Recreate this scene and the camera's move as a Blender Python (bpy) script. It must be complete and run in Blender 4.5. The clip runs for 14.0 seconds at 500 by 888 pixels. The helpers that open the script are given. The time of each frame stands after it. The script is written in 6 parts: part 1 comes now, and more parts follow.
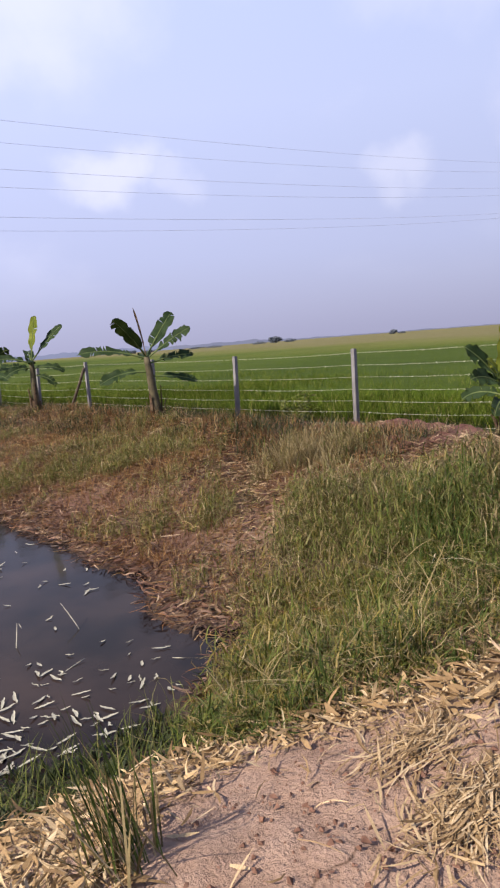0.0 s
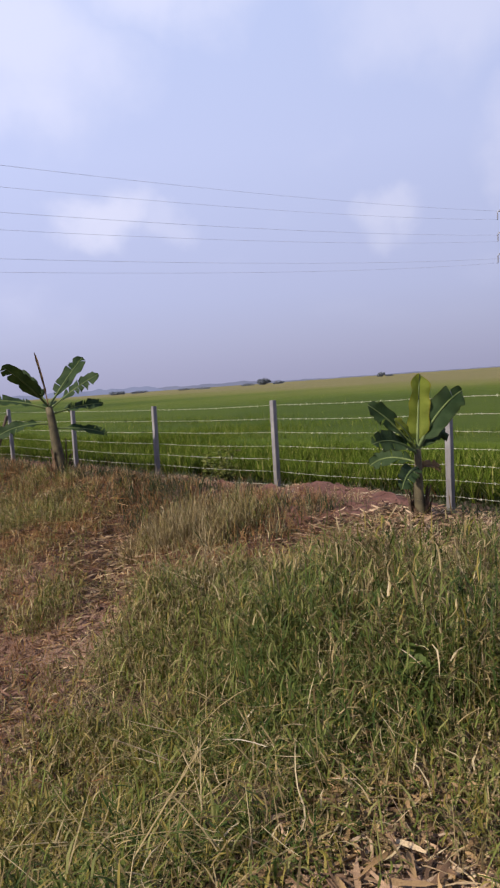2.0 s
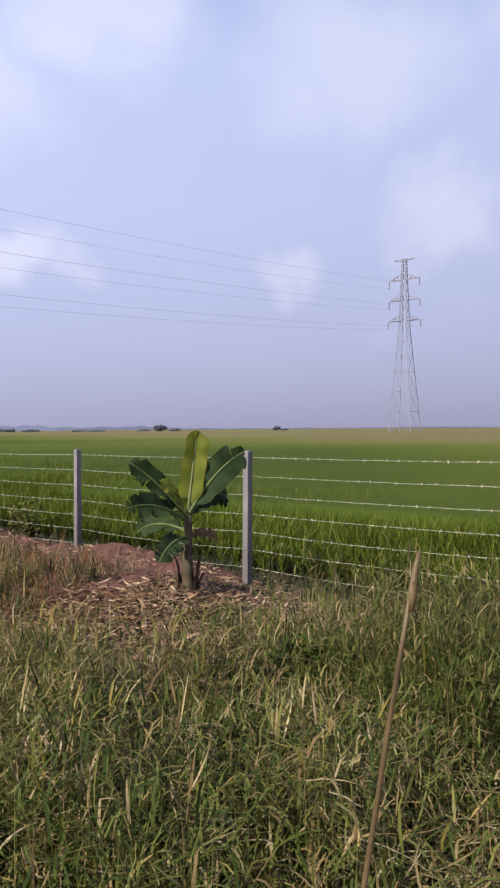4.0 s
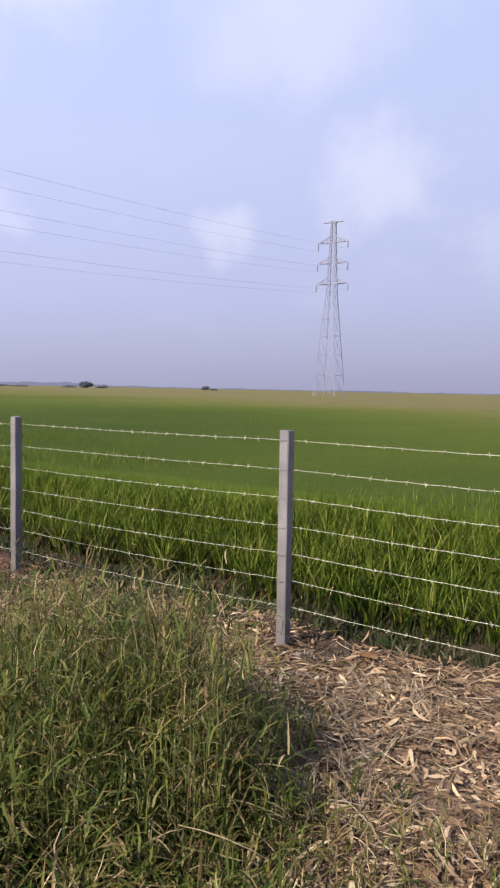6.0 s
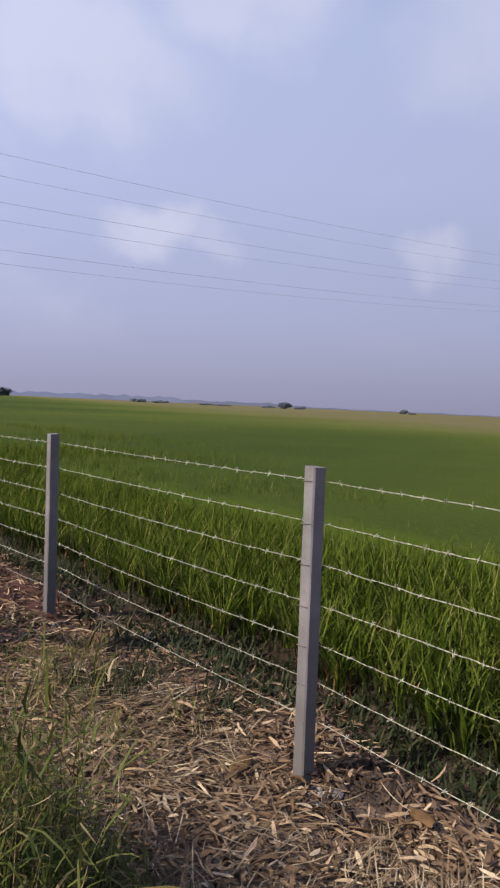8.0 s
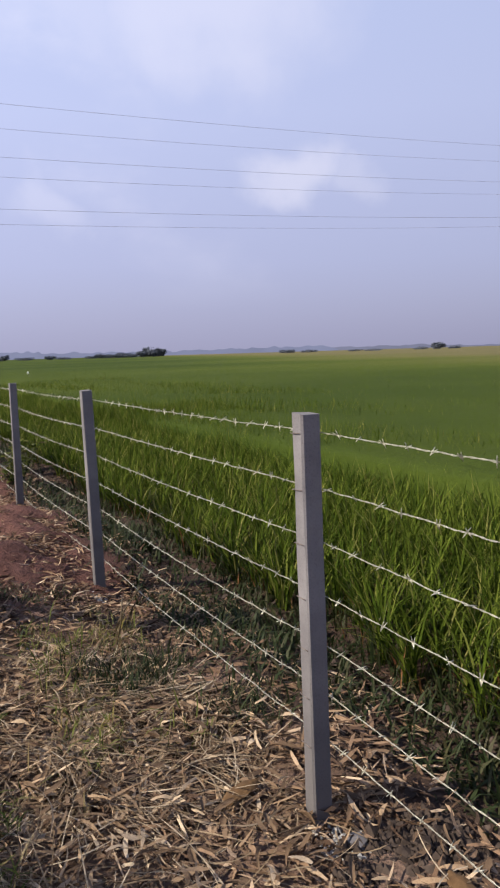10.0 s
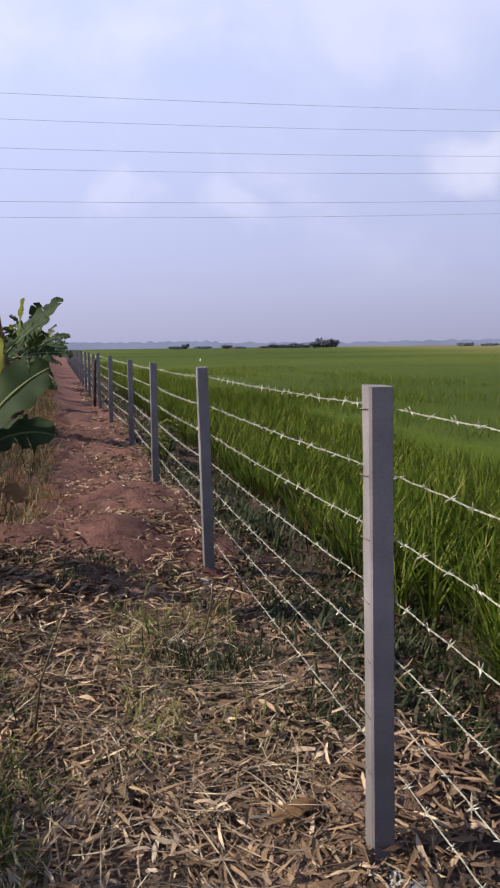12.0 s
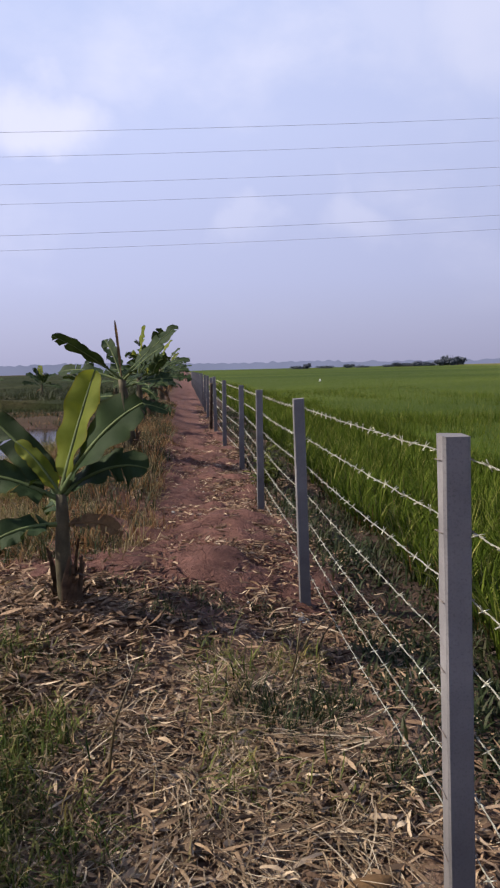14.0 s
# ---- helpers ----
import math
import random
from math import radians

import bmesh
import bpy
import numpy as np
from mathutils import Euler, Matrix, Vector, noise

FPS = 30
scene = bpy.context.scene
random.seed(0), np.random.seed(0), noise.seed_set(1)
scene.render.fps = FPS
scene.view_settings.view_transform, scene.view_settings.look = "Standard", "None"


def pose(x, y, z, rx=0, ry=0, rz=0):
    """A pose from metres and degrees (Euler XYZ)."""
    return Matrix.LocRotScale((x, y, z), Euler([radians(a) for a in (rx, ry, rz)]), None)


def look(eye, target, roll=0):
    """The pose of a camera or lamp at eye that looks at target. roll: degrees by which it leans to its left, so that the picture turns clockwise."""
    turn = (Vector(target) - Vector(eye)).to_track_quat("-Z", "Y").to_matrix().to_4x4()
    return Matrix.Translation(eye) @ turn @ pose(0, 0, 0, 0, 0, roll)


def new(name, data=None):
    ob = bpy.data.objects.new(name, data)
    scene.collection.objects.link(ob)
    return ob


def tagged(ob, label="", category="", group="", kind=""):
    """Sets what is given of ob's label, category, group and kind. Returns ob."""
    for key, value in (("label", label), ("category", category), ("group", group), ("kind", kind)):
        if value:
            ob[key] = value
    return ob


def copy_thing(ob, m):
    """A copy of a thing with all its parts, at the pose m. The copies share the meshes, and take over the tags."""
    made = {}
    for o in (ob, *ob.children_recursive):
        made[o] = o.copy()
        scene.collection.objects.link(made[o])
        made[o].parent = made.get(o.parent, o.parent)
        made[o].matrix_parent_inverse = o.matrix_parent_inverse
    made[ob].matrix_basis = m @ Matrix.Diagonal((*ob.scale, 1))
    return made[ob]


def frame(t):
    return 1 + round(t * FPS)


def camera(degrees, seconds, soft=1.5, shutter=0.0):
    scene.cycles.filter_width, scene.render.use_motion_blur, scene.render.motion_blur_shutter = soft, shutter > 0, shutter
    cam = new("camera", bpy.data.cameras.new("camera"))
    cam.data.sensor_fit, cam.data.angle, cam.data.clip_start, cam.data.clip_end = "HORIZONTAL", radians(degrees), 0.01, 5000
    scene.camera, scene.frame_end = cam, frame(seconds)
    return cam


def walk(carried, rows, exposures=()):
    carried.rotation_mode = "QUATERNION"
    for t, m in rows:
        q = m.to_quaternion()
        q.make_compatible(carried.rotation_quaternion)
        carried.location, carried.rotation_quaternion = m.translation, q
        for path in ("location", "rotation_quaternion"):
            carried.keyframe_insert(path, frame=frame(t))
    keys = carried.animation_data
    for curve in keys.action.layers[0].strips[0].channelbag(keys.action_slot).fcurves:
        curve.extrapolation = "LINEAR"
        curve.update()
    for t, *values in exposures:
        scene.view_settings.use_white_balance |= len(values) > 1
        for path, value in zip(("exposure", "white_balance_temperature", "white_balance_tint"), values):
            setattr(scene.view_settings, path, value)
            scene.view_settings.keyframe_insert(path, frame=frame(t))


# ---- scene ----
cam = camera(39.0, 14.0, 2.2)
PATH = [
    (0, (-9.059, -1.818, 1.551), (-7.737, -0.345, 1.268), -4.4),
    (0.2, (-8.847, -1.803, 1.552), (-7.5, -0.364, 1.211), -3.6),
    (0.3, (-8.74, -1.796, 1.553), (-7.377, -0.368, 1.233), -3.3),
    (0.5, (-8.528, -1.781, 1.554), (-7.124, -0.378, 1.309), -2.5),
    (0.7, (-8.42, -1.769, 1.565), (-7.035, -0.363, 1.24), -3.6),
    (0.8, (-8.366, -1.762, 1.571), (-7.005, -0.33, 1.26), -4.1),
    (1, (-8.258, -1.75, 1.582), (-6.931, -0.281, 1.303), -5.2),
    (1.2, (-8.016, -1.676, 1.575), (-6.734, -0.197, 1.168), -3.3),
    (1.3, (-7.896, -1.64, 1.572), (-6.626, -0.147, 1.172), -2.4),
    (1.5, (-7.654, -1.566, 1.565), (-6.427, 0.008, 1.427), -0.5),
    (1.7, (-7.466, -1.577, 1.575), (-6.185, -0.052, 1.4), -1.9),
    (1.8, (-7.372, -1.583, 1.58), (-6.045, -0.101, 1.374), -2.6),
    (2, (-7.184, -1.594, 1.59), (-5.826, -0.135, 1.42), -4.0),
    (2.2, (-7.075, -1.663, 1.557), (-5.667, -0.266, 1.301), -4.5),
    (4.3, (-5.535, -1.911, 1.597), (-3.957, -0.683, 1.571), 0.1),
    (4.5, (-5.422, -1.989, 1.615), (-3.821, -0.796, 1.488), 0.9),
    (4.9, (-5.162, -2.21, 1.584), (-3.609, -0.952, 1.506), 0.5),
    (5, (-5.015, -2.214, 1.593), (-3.478, -0.977, 1.262), 2.6),
    (5.5, (-4.618, -2.405, 1.682), (-2.988, -1.296, 1.343), 4.5),
    (5.7, (-4.438, -2.411, 1.664), (-2.775, -1.311, 1.506), 3.2),
    (5.8, (-4.348, -2.413, 1.654), (-2.667, -1.334, 1.561), 2.5),
    (6, (-4.168, -2.419, 1.636), (-2.493, -1.338, 1.481), 1.2),
    (6.2, (-3.982, -2.437, 1.636), (-2.334, -1.312, 1.497), 0.4),
    (6.3, (-3.889, -2.446, 1.637), (-2.272, -1.293, 1.401), -0.1),
    (6.5, (-3.703, -2.464, 1.637), (-2.142, -1.246, 1.351), -0.9),
    (6.7, (-3.515, -2.421, 1.631), (-1.909, -1.26, 1.356), 0.3),
    (6.8, (-3.42, -2.4, 1.627), (-1.824, -1.23, 1.339), 0.9),
    (7, (-3.232, -2.357, 1.621), (-1.659, -1.125, 1.528), 2.1),
    (7.5, (-2.837, -2.3, 1.625), (-1.384, -0.93, 1.514), -0.5),
    (7.6, (-2.759, -2.305, 1.627), (-1.343, -0.894, 1.569), 0.1),
    (7.7, (-2.681, -2.31, 1.63), (-1.351, -0.817, 1.696), 0.7),
    (7.8, (-2.602, -2.314, 1.632), (-1.271, -0.823, 1.589), 1.4),
    (8, (-2.446, -2.324, 1.637), (-1.131, -0.821, 1.527), 2.6),
    (8.2, (-2.3, -2.319, 1.619), (-0.997, -0.812, 1.445), 2.8),
    (10.3, (-1.281, -2.062, 1.57), (-0.388, -0.292, 1.304), -1.2),
    (10.5, (-1.223, -2.046, 1.56), (-0.359, -0.263, 1.286), -0.6),
    (10.8, (-1.206, -2.005, 1.538), (-0.353, -0.208, 1.329), 0.8),
    (11, (-1.194, -1.978, 1.524), (-0.439, -0.135, 1.336), 1.8),
    (11.2, (-1.172, -1.972, 1.51), (-0.435, -0.121, 1.341), 1.9),
    (11.5, (-1.139, -1.964, 1.489), (-0.518, -0.077, 1.26), 2.0),
    (11.7, (-1.064, -1.966, 1.486), (-0.505, -0.077, 1.142), 0.9),
    (12, (-0.952, -1.968, 1.482), (-0.439, -0.054, 1.209), -0.7),
    (12.2, (-0.904, -1.996, 1.494), (-0.404, -0.077, 1.238), -0.6),
    (12.5, (-0.831, -2.039, 1.512), (-0.456, -0.085, 1.315), -0.4),
    (12.7, (-0.819, -2.039, 1.522), (-0.463, -0.078, 1.352), -0.3),
    (13, (-0.802, -2.039, 1.538), (-0.543, -0.058, 1.438), -0.1),
    (13.5, (-0.763, -1.914, 1.554), (-0.586, 0.072, 1.395), -1.6),
    (13.7, (-0.764, -1.907, 1.555), (-0.607, 0.074, 1.324), -1.5),
    (14, (-0.766, -1.896, 1.556), (-0.588, 0.085, 1.343), -1.4),
]
EXPOSURE = [(0, 0.89), (1, 0.95), (1.5, 0.89), (2, 0.71), (2.2, 0.69), (4.3, 0.77), (4.5, 0.79), (5, 0.74), (5.5, 1.05), (6, 0.85), (6.5, 0.88), (7, 0.92), (7.5, 0.81), (8, 0.43), (8.2, 0.43), (10.3, 0.6), (11, 0.55), (11.5, 0.57), (12, 0.7), (13, 0.68), (13.5, 0.62), (14, 0.58)]
walk(cam, [(t, look(eye, target, roll)) for t, eye, target, roll in PATH], EXPOSURE)

# ---- world, sun, exposure ----
SUN_DIR = Vector((-1.0, 0.11, 0.82)).normalized()      # towards the sun
world = bpy.data.worlds.new("hazy_sky")
scene.world = world
world.use_nodes = True


def sky_dir(bearing, elev):
    """Unit vector for a bearing (degrees right of +y) and an elevation."""
    b, e = radians(bearing), radians(elev)
    return (math.sin(b) * math.cos(e), math.cos(b) * math.cos(e), math.sin(e))


def build_world():
    nt = world.node_tree
    nt.nodes.clear()
    N, Lk = nt.nodes.new, nt.links.new
    out, bg = N("ShaderNodeOutputWorld"), N("ShaderNodeBackground")
    Lk(bg.outputs[0], out.inputs[0])
    co = N("ShaderNodeTexCoord").outputs["Generated"]
    sky = N("ShaderNodeTexSky")
    sky.sky_type, sky.sun_disc = "NISHITA", False
    sky.sun_elevation = math.asin(SUN_DIR.z)
    sky.sun_rotation = math.atan2(SUN_DIR.x, SUN_DIR.y)
    sky.air_density, sky.dust_density = 1.2, 3.0
    sk = N("ShaderNodeMix")
    sk.data_type, sk.blend_type = "RGBA", "MULTIPLY"
    sk.inputs[0].default_value = 1.0
    Lk(sky.outputs[0], sk.inputs[6])
    sk.inputs[7].default_value = (0.10, 0.10, 0.10, 1)
    # haze, paler and greyer towards the horizon
    sep = N("ShaderNodeSeparateXYZ")
    Lk(co, sep.inputs[0])
    ramp = N("ShaderNodeValToRGB")
    Lk(sep.outputs[2], ramp.inputs[0])
    el = ramp.color_ramp.elements
    el[0].position, el[0].color = 0.0, (0.43, 0.43, 0.63, 1)
    el[1].position, el[1].color = 0.95, (0.13, 0.20, 0.42, 1)
    e = el.new(0.46); e.color = (0.56, 0.635, 0.945, 1)
    e = el.new(0.66); e.color = (0.27, 0.38, 0.68, 1)
    e = el.new(0.12); e.color = (0.51, 0.54, 0.82, 1)
    e = el.new(0.30); e.color = (0.58, 0.633, 0.935, 1)
    mix = N("ShaderNodeMix")
    mix.data_type = "RGBA"
    mix.inputs[0].default_value = 0.85
    Lk(sk.outputs[2], mix.inputs[6])
    Lk(ramp.outputs[0], mix.inputs[7])
    # clouds: soft noise everywhere, and some fuller heaps
    stretch = N("ShaderNodeMapping")
    stretch.inputs["Scale"].default_value = (1, 1, 1.7)
    Lk(co, stretch.inputs[0])
    n1 = N("ShaderNodeTexNoise")
    n1.inputs["Scale"].default_value, n1.inputs["Detail"].default_value = 2.6, 6.0
    n1.inputs["Roughness"].default_value = 0.55
    Lk(stretch.outputs[0], n1.inputs["Vector"])
    r1 = N("ShaderNodeMapRange")
    r1.interpolation_type = "SMOOTHSTEP"
    r1.inputs[1].default_value, r1.inputs[2].default_value = 0.48, 0.75
    r1.inputs[4].default_value = 0.55
    Lk(n1.outputs[0], r1.inputs[0])
    n2 = N("ShaderNodeTexNoise")
    n2.inputs["Scale"].default_value, n2.inputs["Detail"].default_value = 9.0, 5.0
    Lk(co, n2.inputs["Vector"])
    warp = N("ShaderNodeVectorMath")
    warp.operation = "MULTIPLY_ADD"
    Lk(n2.outputs["Color"], warp.inputs[0])
    warp.inputs[1].default_value = (0.17, 0.17, 0.17)
    off = N("ShaderNodeVectorMath")
    off.operation = "SUBTRACT"
    Lk(co, off.inputs[0])
    off.inputs[1].default_value = (0.085, 0.085, 0.085)
    Lk(off.outputs[0], warp.inputs[2])
    flat = N("ShaderNodeVectorMath")          # heaps are wider than tall
    flat.operation = "MULTIPLY"
    Lk(warp.outputs[0], flat.inputs[0])
    flat.inputs[1].default_value = (1, 1, 1.45)
    total = r1.outputs[0]
    heaps = ((31.8, 13.0, 0.075, 0.6), (36.5, 12.2, 0.05, 0.3), (54.5, 12.0, 0.060, 0.42), (67.0, 16.2, 0.10, 0.5), (-11.0, 18.5, 0.085, 0.7),
             (27.0, 25.0, 0.17, 0.5), (17.0, 24.5, 0.10, 0.3), (60.0, 27.0, 0.16, 0.4), (40.0, 30.0, 0.13, 0.5), (6.0, 11.0, 0.05, 0.25), (14.0, 11.5, 0.06, 0.3),
             (-40.0, 22.0, 0.2, 0.5), (110.0, 24.0, 0.2, 0.5), (170.0, 20.0, 0.2, 0.5), (-110.0, 30.0, 0.2, 0.5))
    for bearing, elev, size, amount in heaps:
        d = N("ShaderNodeVectorMath")
        d.operation = "DISTANCE"
        Lk(flat.outputs[0], d.inputs[0])
        d.inputs[1].default_value = Vector(sky_dir(bearing, elev)) * Vector((1, 1, 1.45))
        r = N("ShaderNodeMapRange")
        r.interpolation_type = "SMOOTHSTEP"
        r.inputs[1].default_value, r.inputs[2].default_value = size * 1.15, size * 0.3
        r.inputs[3].default_value, r.inputs[4].default_value = 0.0, amount
        Lk(d.outputs["Value"], r.inputs[0])
        m = N("ShaderNodeMath")
        m.operation = "MAXIMUM"
        Lk(total, m.inputs[0])
        Lk(r.outputs[0], m.inputs[1])
        total = m.outputs[0]
    fade = N("ShaderNodeMapRange")            # no cloud detail right down in the haze
    fade.inputs[1].default_value, fade.inputs[2].default_value = 0.06, 0.2
    Lk(sep.outputs[2], fade.inputs[0])
    mul = N("ShaderNodeMath")
    mul.operation = "MULTIPLY"
    Lk(total, mul.inputs[0])
    Lk(fade.outputs[0], mul.inputs[1])
    cl = N("ShaderNodeMix")
    cl.data_type = "RGBA"
    Lk(mul.outputs[0], cl.inputs[0])
    Lk(mix.outputs[2], cl.inputs[6])
    cl.inputs[7].default_value = (0.80, 0.80, 0.97, 1)
    # the haze is brighter towards the sun
    dot = N("ShaderNodeVectorMath")
    dot.operation = "DOT_PRODUCT"
    Lk(co, dot.inputs[0])
    dot.inputs[1].default_value = SUN_DIR
    glow = N("ShaderNodeMapRange")
    glow.inputs[1].default_value, glow.inputs[2].default_value = -0.75, 0.3
    glow.inputs[3].default_value, glow.inputs[4].default_value = 0.546, 0.754
    Lk(dot.outputs["Value"], glow.inputs[0])
    Lk(cl.outputs[2], bg.inputs[0])
    Lk(glow.outputs[0], bg.inputs[1])


build_world()
sun = new("sun", bpy.data.lights.new("sun", "SUN"))
sun.data.energy, sun.data.angle, sun.data.color = 5.0, radians(0.7), (1.0, 0.90, 0.76)
sun.matrix_world = look(SUN_DIR * 50, (0, 0, 0))

# ---- materials ----


def shader(name, rough=0.8, spec=0.3):
    m = bpy.data.materials.new(name)
    m.use_nodes = True
    nt = m.node_tree
    b = nt.nodes["Principled BSDF"]
    b.inputs["Roughness"].default_value = rough
    b.inputs["Specular IOR Level"].default_value = spec
    return m, nt, b


def noise_node(nt, scale, detail=4.0, vec=None, rough=0.55):
    n = nt.nodes.new("ShaderNodeTexNoise")
    n.inputs["Scale"].default_value, n.inputs["Detail"].default_value = scale, detail
    n.inputs["Roughness"].default_value = rough
    if vec is not None:
        nt.links.new(vec, n.inputs["Vector"])
    return n.outputs[0]


def obj_coord(nt):
    return nt.nodes.new("ShaderNodeTexCoord").outputs["Object"]


def ramp_node(nt, fac, stops):
    r = nt.nodes.new("ShaderNodeValToRGB")
    nt.links.new(fac, r.inputs[0])
    els = r.color_ramp.elements
    while len(els) < len(stops):
        els.new(0.5)
    for e, (p, c) in zip(els, stops):
        e.position, e.color = p, (*c, 1)
    return r.outputs[0]


def mix_node(nt, fac, a, b, mode="MIX"):
    m = nt.nodes.new("ShaderNodeMix")
    m.data_type, m.blend_type = "RGBA", mode
    for sock, v in ((m.inputs[0], fac), (m.inputs[6], a), (m.inputs[7], b)):
        if isinstance(v, (int, float)):
            sock.default_value = v
        elif isinstance(v, tuple):
            sock.default_value = (*v, 1)
        else:
            nt.links.new(v, sock)
    return m.outputs[2]


def bump_node(nt, b, height, strength=0.5, dist=0.02):
    n = nt.nodes.new("ShaderNodeBump")
    n.inputs["Strength"].default_value, n.inputs["Distance"].default_value = strength, dist
    nt.links.new(height, n.inputs["Height"])
    nt.links.new(n.outputs[0], b.inputs["Normal"])


def island_mat(name, stops, rough=0.6, spec=0.25, through_light=0.0, grain=14.0):
    """Blades and leaves: a colour of its own for every piece, with a little grain; thin pieces let light through."""
    m, nt, b = shader(name, rough, spec)
    geo = nt.nodes.new("ShaderNodeNewGeometry")
    c = ramp_node(nt, geo.outputs["Random Per Island"], stops)
    v = noise_node(nt, grain, 3, obj_coord(nt))
    c = mix_node(nt, 0.5, c, ramp_node(nt, v, ((0.25, (0.45, 0.45, 0.45)), (0.75, (1, 1, 1)))), "MULTIPLY")
    f = noise_node(nt, grain * 6, 4, obj_coord(nt), 0.7)
    c = mix_node(nt, 0.5 if grain > 20 else 0.35, c, ramp_node(nt, f, ((0.32, (0.52, 0.5, 0.48)), (0.62, (1.3, 1.3, 1.3)))), "MULTIPLY")
    nt.links.new(c, b.inputs["Base Color"])
    if grain > 20:                               # crumpled dry leaf
        bump_node(nt, b, f, 0.5, 0.004)
    if through_light:
        t = nt.nodes.new("ShaderNodeBsdfTranslucent")
        nt.links.new(c, t.inputs[0])
        ms = nt.nodes.new("ShaderNodeMixShader")
        ms.inputs[0].default_value = through_light
        out = nt.nodes["Material Output"]
        nt.links.new(b.outputs[0], ms.inputs[1])
        nt.links.new(t.outputs[0], ms.inputs[2])
        nt.links.new(ms.outputs[0], out.inputs[0])
    return m


def plain_mat(name, dark, light, scale, rough=0.8, spec=0.3, metal=0.0, bump=0.3, bdist=0.01, fine=90.0):
    m, nt, b = shader(name, rough, spec)
    co = obj_coord(nt)
    a, f = noise_node(nt, scale, 6, co), noise_node(nt, fine, 4, co)
    c = ramp_node(nt, a, ((0.3, dark), (0.7, light)))
    c = mix_node(nt, 0.45, c, ramp_node(nt, f, ((0.3, (0.55, 0.55, 0.55)), (0.7, (1, 1, 1)))), "MULTIPLY")
    nt.links.new(c, b.inputs["Base Color"])
    b.inputs["Metallic"].default_value = metal
    if bump:
        bump_node(nt, b, f, bump, bdist)
    return m


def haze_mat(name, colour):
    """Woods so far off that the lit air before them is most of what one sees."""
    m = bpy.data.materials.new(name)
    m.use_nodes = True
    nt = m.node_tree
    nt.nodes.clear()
    # the strip glows by itself to paint in that lit air
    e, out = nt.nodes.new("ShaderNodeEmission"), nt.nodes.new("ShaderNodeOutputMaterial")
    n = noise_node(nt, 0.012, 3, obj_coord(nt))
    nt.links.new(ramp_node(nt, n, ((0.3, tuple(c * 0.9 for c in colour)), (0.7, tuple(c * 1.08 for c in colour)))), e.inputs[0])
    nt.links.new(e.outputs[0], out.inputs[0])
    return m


def ground_mat():
    """Earth: pinkish-brown clay, reddish on the bund, thatch under the grass, dark and shiny where wet; wet also
    carries a painted shadow.
    """
    m, nt, b = shader("earth", 0.95, 0.15)
    co = obj_coord(nt)
    big, mid, fine = noise_node(nt, 0.9, 5, co), noise_node(nt, 6, 6, co, 0.65), noise_node(nt, 45, 5, co, 0.7)
    zone = nt.nodes.new("ShaderNodeVertexColor")
    zone.layer_name = "zone"
    sep = nt.nodes.new("ShaderNodeSeparateColor")
    nt.links.new(zone.outputs[0], sep.inputs[0])
    clay = ramp_node(nt, mid, ((0.25, (0.29, 0.18, 0.130)), (0.75, (0.46, 0.31, 0.235))))
    red = ramp_node(nt, mid, ((0.25, (0.078, 0.037, 0.030)), (0.75, (0.205, 0.100, 0.080))))
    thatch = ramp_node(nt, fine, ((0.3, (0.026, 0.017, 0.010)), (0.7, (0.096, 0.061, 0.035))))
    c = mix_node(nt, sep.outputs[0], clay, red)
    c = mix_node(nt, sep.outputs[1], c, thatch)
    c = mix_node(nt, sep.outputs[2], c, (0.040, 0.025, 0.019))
    c = mix_node(nt, 0.4, c, ramp_node(nt, fine, ((0.3, (0.5, 0.5, 0.5)), (0.7, (1, 1, 1)))), "MULTIPLY")
    c = mix_node(nt, 0.4, c, ramp_node(nt, big, ((0.35, (0.6, 0.6, 0.6)), (0.65, (1, 1, 1)))), "MULTIPLY")
    # shrinkage cracks in the bare clay
    vor = nt.nodes.new("ShaderNodeTexVoronoi")
    vor.feature = "DISTANCE_TO_EDGE"
    vor.inputs["Scale"].default_value = 1.6
    bent = nt.nodes.new("ShaderNodeVectorMath")
    bent.operation = "MULTIPLY_ADD"
    nn = nt.nodes.new("ShaderNodeTexNoise")
    nn.inputs["Scale"].default_value = 5.0
    nt.links.new(co, nn.inputs["Vector"])
    nt.links.new(nn.outputs["Color"], bent.inputs[0])
    bent.inputs[1].default_value = (0.35, 0.35, 0.0)
    nt.links.new(co, bent.inputs[2])
    nt.links.new(bent.outputs[0], vor.inputs["Vector"])
    line = ramp_node(nt, vor.outputs["Distance"], ((0.004, (0.42, 0.38, 0.35)), (0.016, (1, 1, 1))))
    some = ramp_node(nt, big, ((0.5, (0, 0, 0)), (0.56, (1, 1, 1))))
    line = mix_node(nt, some, (1.0, 1.0, 1.0), line)
    c = mix_node(nt, 1.0, c, line, "MULTIPLY")
    nt.links.new(c, b.inputs["Base Color"])
    h = nt.nodes.new("ShaderNodeMath")
    h.operation = "MULTIPLY_ADD"
    nt.links.new(fine, h.inputs[0])
    h.inputs[1].default_value = 0.4
    nt.links.new(mid, h.inputs[2])
    bump_node(nt, b, h.outputs[0], 1.0, 0.06)
    return m


